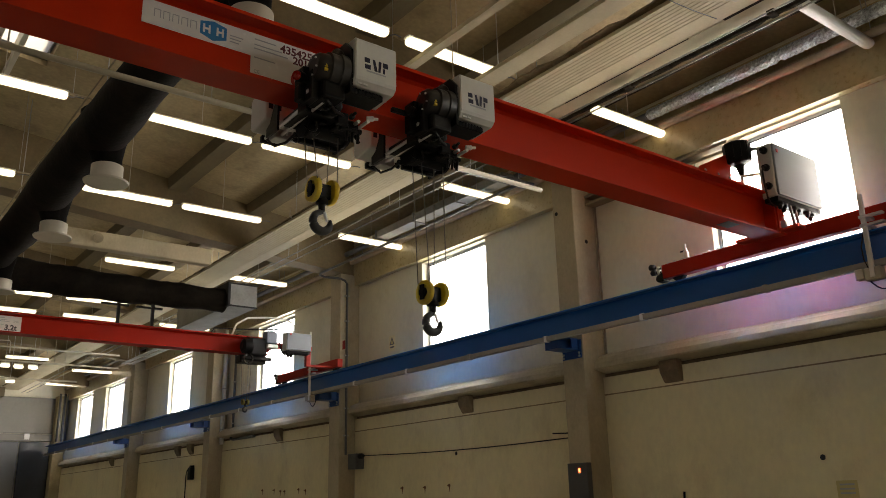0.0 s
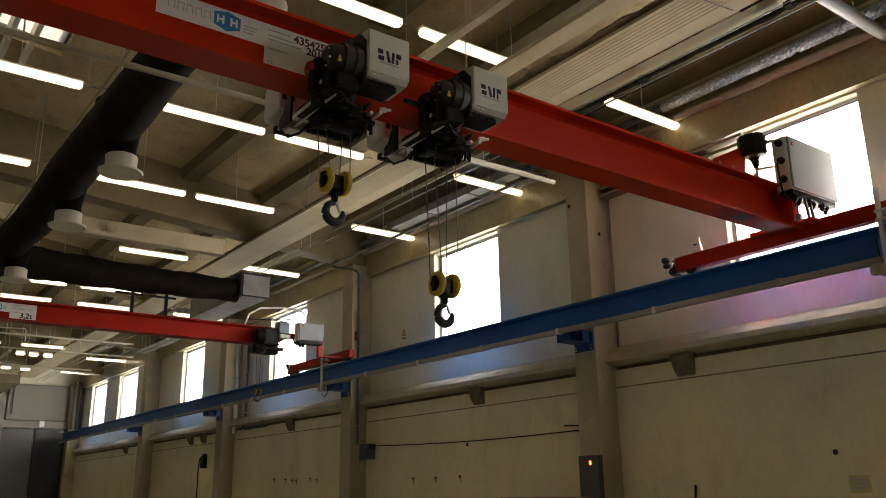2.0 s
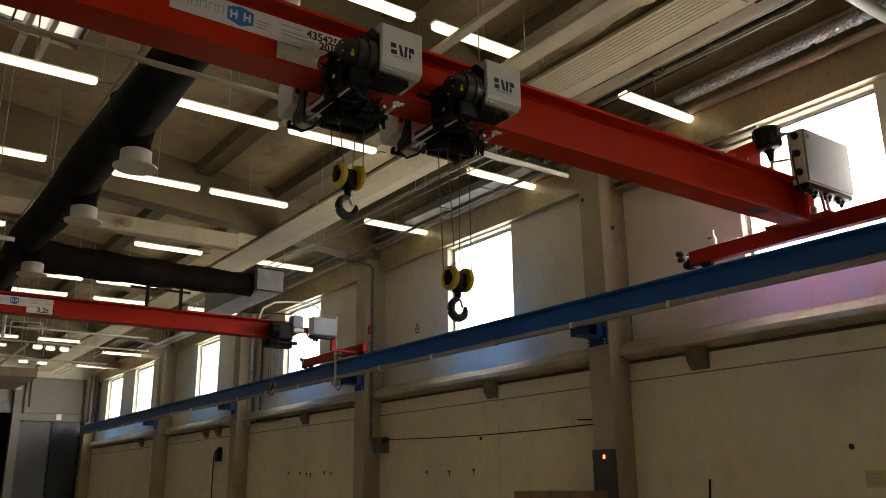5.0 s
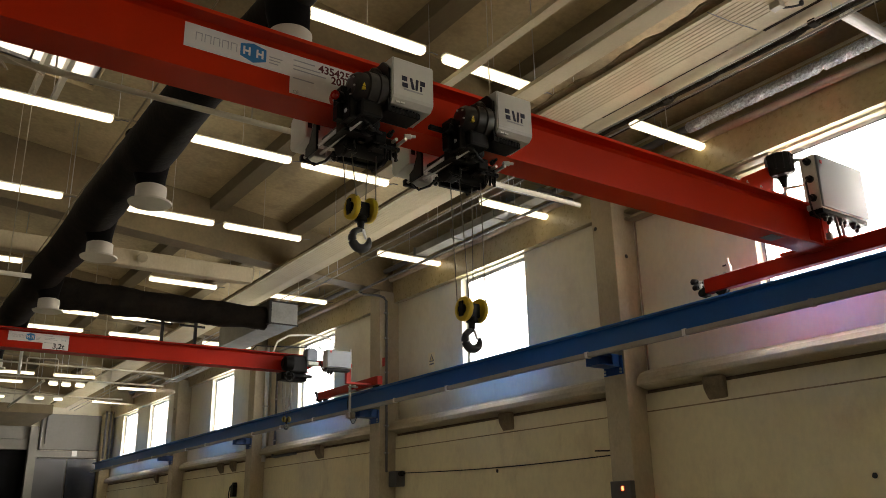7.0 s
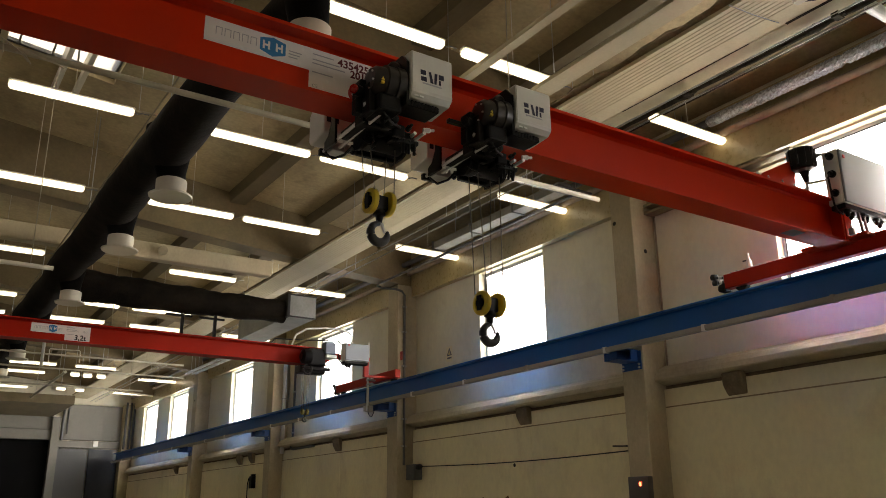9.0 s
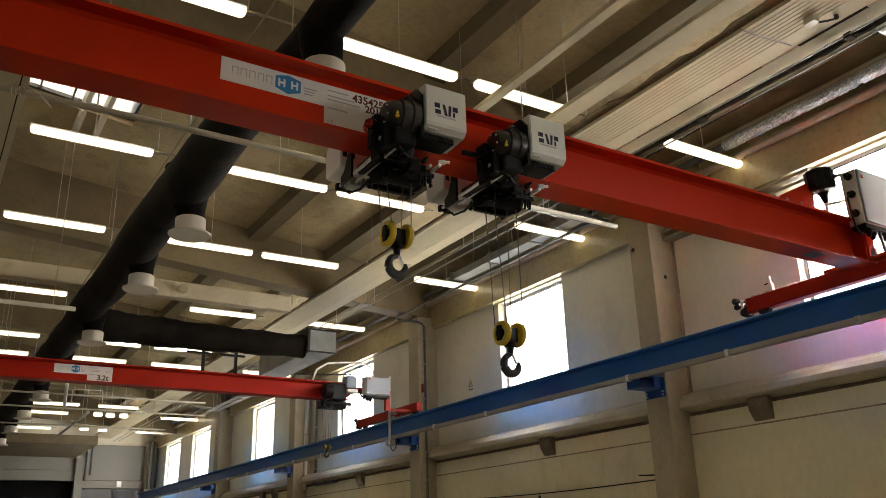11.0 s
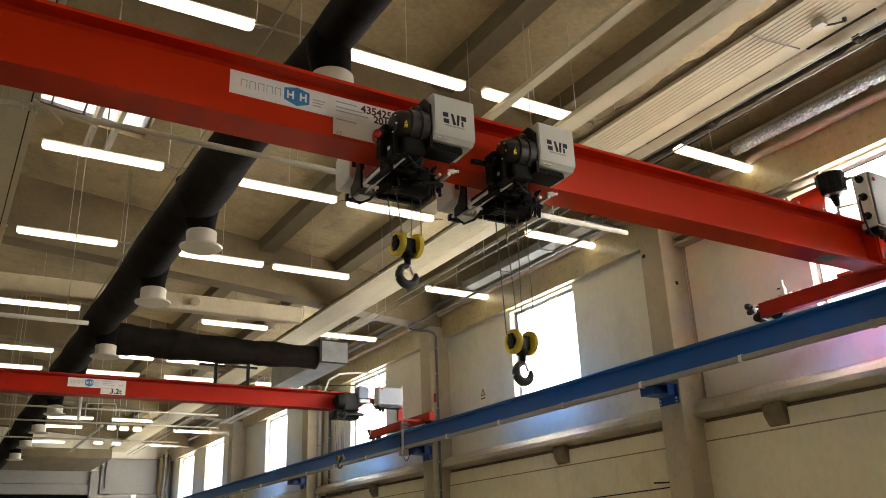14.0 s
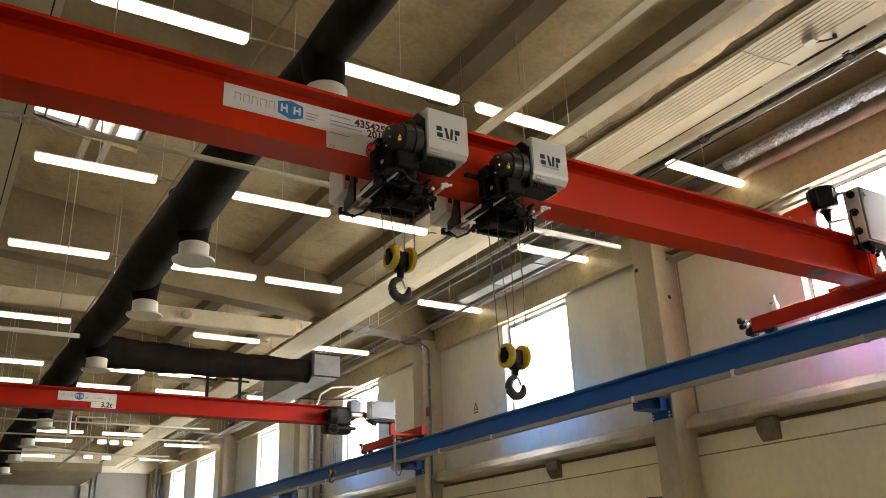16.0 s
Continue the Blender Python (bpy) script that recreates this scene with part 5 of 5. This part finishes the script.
# things lying on the near carriage
gr = thing("grease_cartridge", "white grease cartridge standing on the carriage", "cartridge", (9.25, 6.59, 4.6))
bm = bmesh.new()
lathe(bm, (0, 0, 0), (0, 0, 1), [(0, 0.04), (0.13, 0.04), (0.17, 0.02), (0.19, 0.015), (0.25, 0.013)], 16)
part("bottle", bm, M_white, gr)
part("lever", boxes((-0.01, 0.01, -0.0, 0.09, 0.15, 0.165)), M_black, gr)
cl = thing("coiled_cable", "loose clear plastic cable loops on top of the carriage", "cable", (9.22, 5.75, 4.615))
bm = bmesh.new()
tube(bm, [(0.03 * math.sin(i * 1.1), i * 0.02, 0.012 + 0.02 * abs(math.sin(i * 0.9))) for i in range(58)], 0.007, 6)
part("loop", bm, M_galv, cl)


# ---------------- things on the east wall ----------------
for y in (7.62, 12.4, 20.2, 26.3, 27.4, 34.5):
    cb = thing("wall_corbel", "small concrete corbel block under the wall ledge", "corbel", (10.06, y, 3.13), "wall corbels")
    bm = bmesh.new()
    prism(bm, [(-0.02, 0.04), (-0.1, 0.17), (-0.11, 0.34), (0.02, 0.34), (0.02, 0.01)], "y", -0.17, 0.17)
    bmesh.ops.bevel(bm, geom=bm.edges[:], offset=0.016, segments=1, affect="EDGES")
    part("block", bm, M_corbel, cb)

# vertical conduit on the second column, with its elbow and junction box
cd = thing("conduit", "dark steel conduit running down beside a column", "conduit", (9.8, 16.42, 0))
bm = bmesh.new()
tube(bm, [(-0.53, -6.6, 6.77), (-0.53, -3.0, 6.77), (-0.53, 0.32, 6.77), (-0.51, 0.42, 6.755), (-0.42, 0.36, 6.7), (-0.26, 0.06, 6.63), (-0.18, 0.0, 6.61), (-0.06, 0.0, 6.58), (0.0, 0.0, 6.5), (0.0, 0.0, 4.2), (0.0, 0.0, 2.6)], 0.028, 12)
part("pipe", bm, M_copperdark, cd)
for z in (6.2, 5.6, 4.8, 3.6, 3.0):
    part("clip", boxes((-0.055, 0.055, -0.02, 0.03, z, z + 0.03)), M_galv, cd)
jb = thing("junction_box", "grey junction box with a round cable entry", "junction box", (9.92, 16.2, 2.28))
part("housing", boxes((-0.08, 0.14, -0.14, 0.2, 0, 0.33), bevel=0.015), M_copperdark, jb)
bm = bmesh.new()
lathe(bm, (0.02, -0.14, 0.27), (0, -1, 0), [(0, 0.06), (0.08, 0.06), (0.1, 0.035), (0.16, 0.03)], 14)
part("cable_entry", bm, M_rubber, jb)
wc = thing("wall_cable", "black cable sagging along the wall between columns", "cable", (10.0, 0, 0))
bm = bmesh.new()
tube(bm, [(-0.0, 16.0 - 6.55 * i / 16, 2.56 - 0.05 * i / 16 - 0.05 * math.sin(math.pi * i / 16)) for i in range(17)], 0.011, 6)
tube(bm, [(-0.0, 10.1, 2.6), (-0.02, 9.8, 2.58), (0, 9.44, 2.585)], 0.014, 6)
part("cable", bm, M_rubber, wc)
# pipes beside the third column
for x, y, z0, z1, r, mat, lab in ((10.0, 23.83, 3.3, 6.7, 0.06, M_white, "white plastic downpipe beside a column"), (10.1, 23.3, 3.45, 6.7, 0.035, M_copperdark, "dark pipe beside a column")):
    p = thing("wall_pipe", lab, "pipe", (x, y, z0))
    bm = bmesh.new()
    rod(bm, (0, 0, 0), (0, 0, z1 - z0), r, 12)
    part("pipe", bm, mat, p)
    for z in (0.4, 1.6, 2.8):
        part("clip", boxes((-r - 0.01, r + 0.01, -r - 0.01, r + 0.01, z, z + 0.03)), M_galv, p)
hp = thing("wall_pipe", "dark horizontal pipe under the wall ledge", "pipe", (10.0, 21.6, 3.38))
bm = bmesh.new()
tube(bm, [(0, 0, 0), (0, 1.4, 0), (0.03, 1.65, 0.03), (0.06, 1.7, 0.2)], 0.035, 8)
part("pipe", bm, M_copperdark, hp)

# box with red indicator on the first column
ib = thing("indicator_panel", "grey panel box with a red light on a column", "panel", (9.6, 9.2, 1.3))
part("housing", boxes((-0.06, 0.045, -0.24, 0.17, 0, 0.78), bevel=0.012), M_doorpanel, ib)
part("indicator", boxes((-0.064, -0.058, -0.1, -0.06, 0.64, 0.7)), M_led, ib, "glowing red indicator")

# notices on the wall
def notice(x, y, z, w, h, label, mat=M_sticker, bars=3, ink=M_inkgrey, sign=False):
    n = thing("wall_notice", label, "notice", (x, y, z))
    part("sheet", boxes((-0.003, 0, -w / 2, w / 2, 0, h)), mat, n)
    if sign:
        bm = bmesh.new()
        prism(bm, [(-w * 0.4, h * 0.4), (w * 0.4, h * 0.4), (0, h * 0.92)], "x", -0.004, -0.003)
        part("pictogram", bm, ink, n)
        bm = bmesh.new()
        prism(bm, [(-w * 0.22, h * 0.46), (w * 0.22, h * 0.46), (0, h * 0.76)], "x", -0.005, -0.004)
        part("pictogram_field", bm, M_oldpaper, n)
    for i in range(bars):
        z0 = h * ((0.2 if sign else 0.72) - 0.25 * i)
        part("print_line", boxes((-0.004, -0.003, -w * 0.35, w * 0.35, z0, z0 + h * 0.1)), ink, n)


M_oldpaper = material("yellowed_paper", (0.6, 0.5, 0.22), 0.6, vary=0.05, bump=0)
notice(10.057, 5.28, 1.5, 0.26, 0.2, "yellowed printed notice on the wall", M_oldpaper)
notice(EAST - 0.001, 15.1, 4.75, 0.24, 0.34, "pale sticker with a black triangular pictogram on the wall", M_lower, 1, M_inkdim, True)
notice(9.72, 16.46, 4.95, 0.2, 0.2, "small red fire notice by a column", M_inkred, 0)
# dark plugged holes in the concrete
hm = thing("wall_anchor", "dark round anchor hole in the wall", "anchor", (10.058, 5.53, 1.98), "wall anchors")
bm = bmesh.new()
lathe(bm, (0, 0, 0), (-1, 0, 0), [(0, 0.035), (0.004, 0.035), (0.006, 0.02)], 14)
part("cap", bm, M_rubber, hm)
for x, y, z in ((9.648, 9.35, 6.16), (10.058, 12.78, 2.43), (9.648, 31.6, 5.7)):
    copy_thing(hm, pose(x, y, z))
copy_thing(hm, pose(9.915, 8.968, 5.62, 0, 0, 90))
ra = thing("rusty_anchor", "rusted steel anchor stub with a stain in the wall", "anchor", (10.058, 13.02, 1.85), "rusty anchors")
bm = bmesh.new()
lathe(bm, (0, 0, 0), (-1, 0, 0), [(0, 0.034), (0.006, 0.03), (0.012, 0.012), (0.045, 0.012)], 10)
prism(bm, [(-0.022, 0.0), (0.02, 0.0), (0.012, -0.07), (0.002, -0.12), (-0.01, -0.06)], "x", -0.002, 0.001)
part("stub", bm, M_rust, ra)
for y, z in ((13.81, 1.835), (14.59, 1.84), (18.73, 1.89), (19.07, 1.92), (19.81, 1.89), (20.04, 1.9), (20.41, 1.93), (21.08, 1.94)):
    copy_thing(ra, pose(10.058, y, z))

# cable trunking at the window head
for z in (6.25, 6.38):
    ct = thing("cable_trunking", "cream cable trunking at the window head", "cable trunking", (10.0, 6.2, z), "cable trunkings")
    part("channel", boxes((-0.06, 0.16, 0, 2.76, 0, 0.045), bevel=0.005), M_trunk, ct)

# wall box with hanging cable near the fourth bay
sb = thing("switch_box", "black switch box with a hanging cable", "switch box", (10.0, 26.05, 2.34))
bm = boxes((-0.08, 0.06, -0.1, 0.12, 0.03, 0.4), (-0.06, 0.06, -0.08, 0.05, 0.4, 0.46), bevel=0.01)
tube(bm, [(-0.04, 0.08, 0.36), (-0.04, 0.25, 0.34), (-0.04, 0.34, 0.15), (-0.04, 0.35, -0.6), (-0.04, 0.34, -2.3)], 0.018, 6)
part("housing", bm, M_black, sb)

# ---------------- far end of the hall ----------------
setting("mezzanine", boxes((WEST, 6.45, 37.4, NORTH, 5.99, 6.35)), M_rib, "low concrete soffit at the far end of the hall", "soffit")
fw = tagged(thing("cladding_board", "cream cladding board on the far gable wall", "cladding", (8.3, 42.85, 4.95)), kind="structure")
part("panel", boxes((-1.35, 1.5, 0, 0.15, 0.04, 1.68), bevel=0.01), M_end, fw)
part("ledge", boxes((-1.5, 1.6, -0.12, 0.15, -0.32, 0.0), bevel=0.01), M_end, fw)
bm = bmesh.new()
rod(bm, (-1.3, -0.03, -0.4), (-1.3, -0.03, 1.7), 0.04, 8)
rod(bm, (-1.1, -0.03, 0.3), (-1.1, -0.03, 1.7), 0.03, 8)
part("pipe", bm, M_copperdark, fw)
part("switch_box", boxes((0.1, 0.32, -0.16, -0.1, -0.25, 0.02)), M_white, fw)
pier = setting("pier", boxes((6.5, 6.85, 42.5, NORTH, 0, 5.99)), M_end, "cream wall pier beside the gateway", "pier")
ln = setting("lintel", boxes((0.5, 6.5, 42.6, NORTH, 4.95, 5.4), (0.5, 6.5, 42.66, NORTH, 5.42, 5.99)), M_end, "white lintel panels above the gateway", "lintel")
gate = tagged(new("door_1"), "tall dark open gateway in the far wall", "gateway", "", "structure")
gate.matrix_basis = pose(3.5, 42.94, 0)
# black sheet standing in for the unlit depth of the gateway
part("gateway_shade", boxes((-3.0, 3.0, 0, 0.05, 0, 4.95)), M_gate, gate)
d2 = tagged(new("door_2"), "grey sliding door with dark glazing", "door", "", "structure")
d2.matrix_basis = pose(8.2, 42.8, 0)
part("door_leaf", boxes((-1.35, 0.02, 0, 0.12, 0, 4.6), bevel=0.01), M_doorpanel, d2)
part("glazing", boxes((0.06, 1.38, 0.02, 0.1, 0, 4.6)), M_dark, d2, "dark glazed panel")
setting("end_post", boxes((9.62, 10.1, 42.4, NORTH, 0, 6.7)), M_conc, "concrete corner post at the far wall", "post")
bp = thing("wall_pipe", "dark vertical pipes in the hall corner", "pipe", (9.7, 42.3, 4.6))
bm = bmesh.new()
for x in (0.0, 0.2, 0.36):
    rod(bm, (x, 0, 0), (x, 0, 2.2), 0.05, 8)
part("pipe", bm, M_copperdark, bp)

vc = thing("wall_conduit", "thin brown conduit in the corner of a column", "conduit", (10.15, 8.93, 3.7))
bm = bmesh.new()
rod(bm, (0, 0, 0), (0, 0, 3.0), 0.014, 8)
part("pipe", bm, M_pink, vc)

# cartons piled at the foot of the wall, and a thin rod leaning there
rnd = random.Random(14)
for i, (y, n) in enumerate(((9.3, 3), (9.75, 3), (10.2, 3), (10.66, 3))):
    for k in range(n):
        ct = thing("carton", "brown cardboard carton in a pile by the wall", "carton", (9.4 + rnd.uniform(-0.02, 0.02), y, 0.493 * k), "cartons")
        part("box", boxes((-0.2, 0.2, -0.2, 0.2, 0, 0.492), bevel=0.006), M_carton, ct)
        part("tape", boxes((-0.025, 0.025, -0.202, 0.202, 0.3, 0.494)), M_trunk, ct, "brown packing tape")
lr = thing("steel_rod", "thin black rod leaning against the wall", "rod", (9.98, 7.62, 0))
bm = bmesh.new()
rod(bm, (-0.14, 0.02, 0), (0.06, 0, 1.62), 0.016, 8)
part("shaft", bm, M_black, lr)
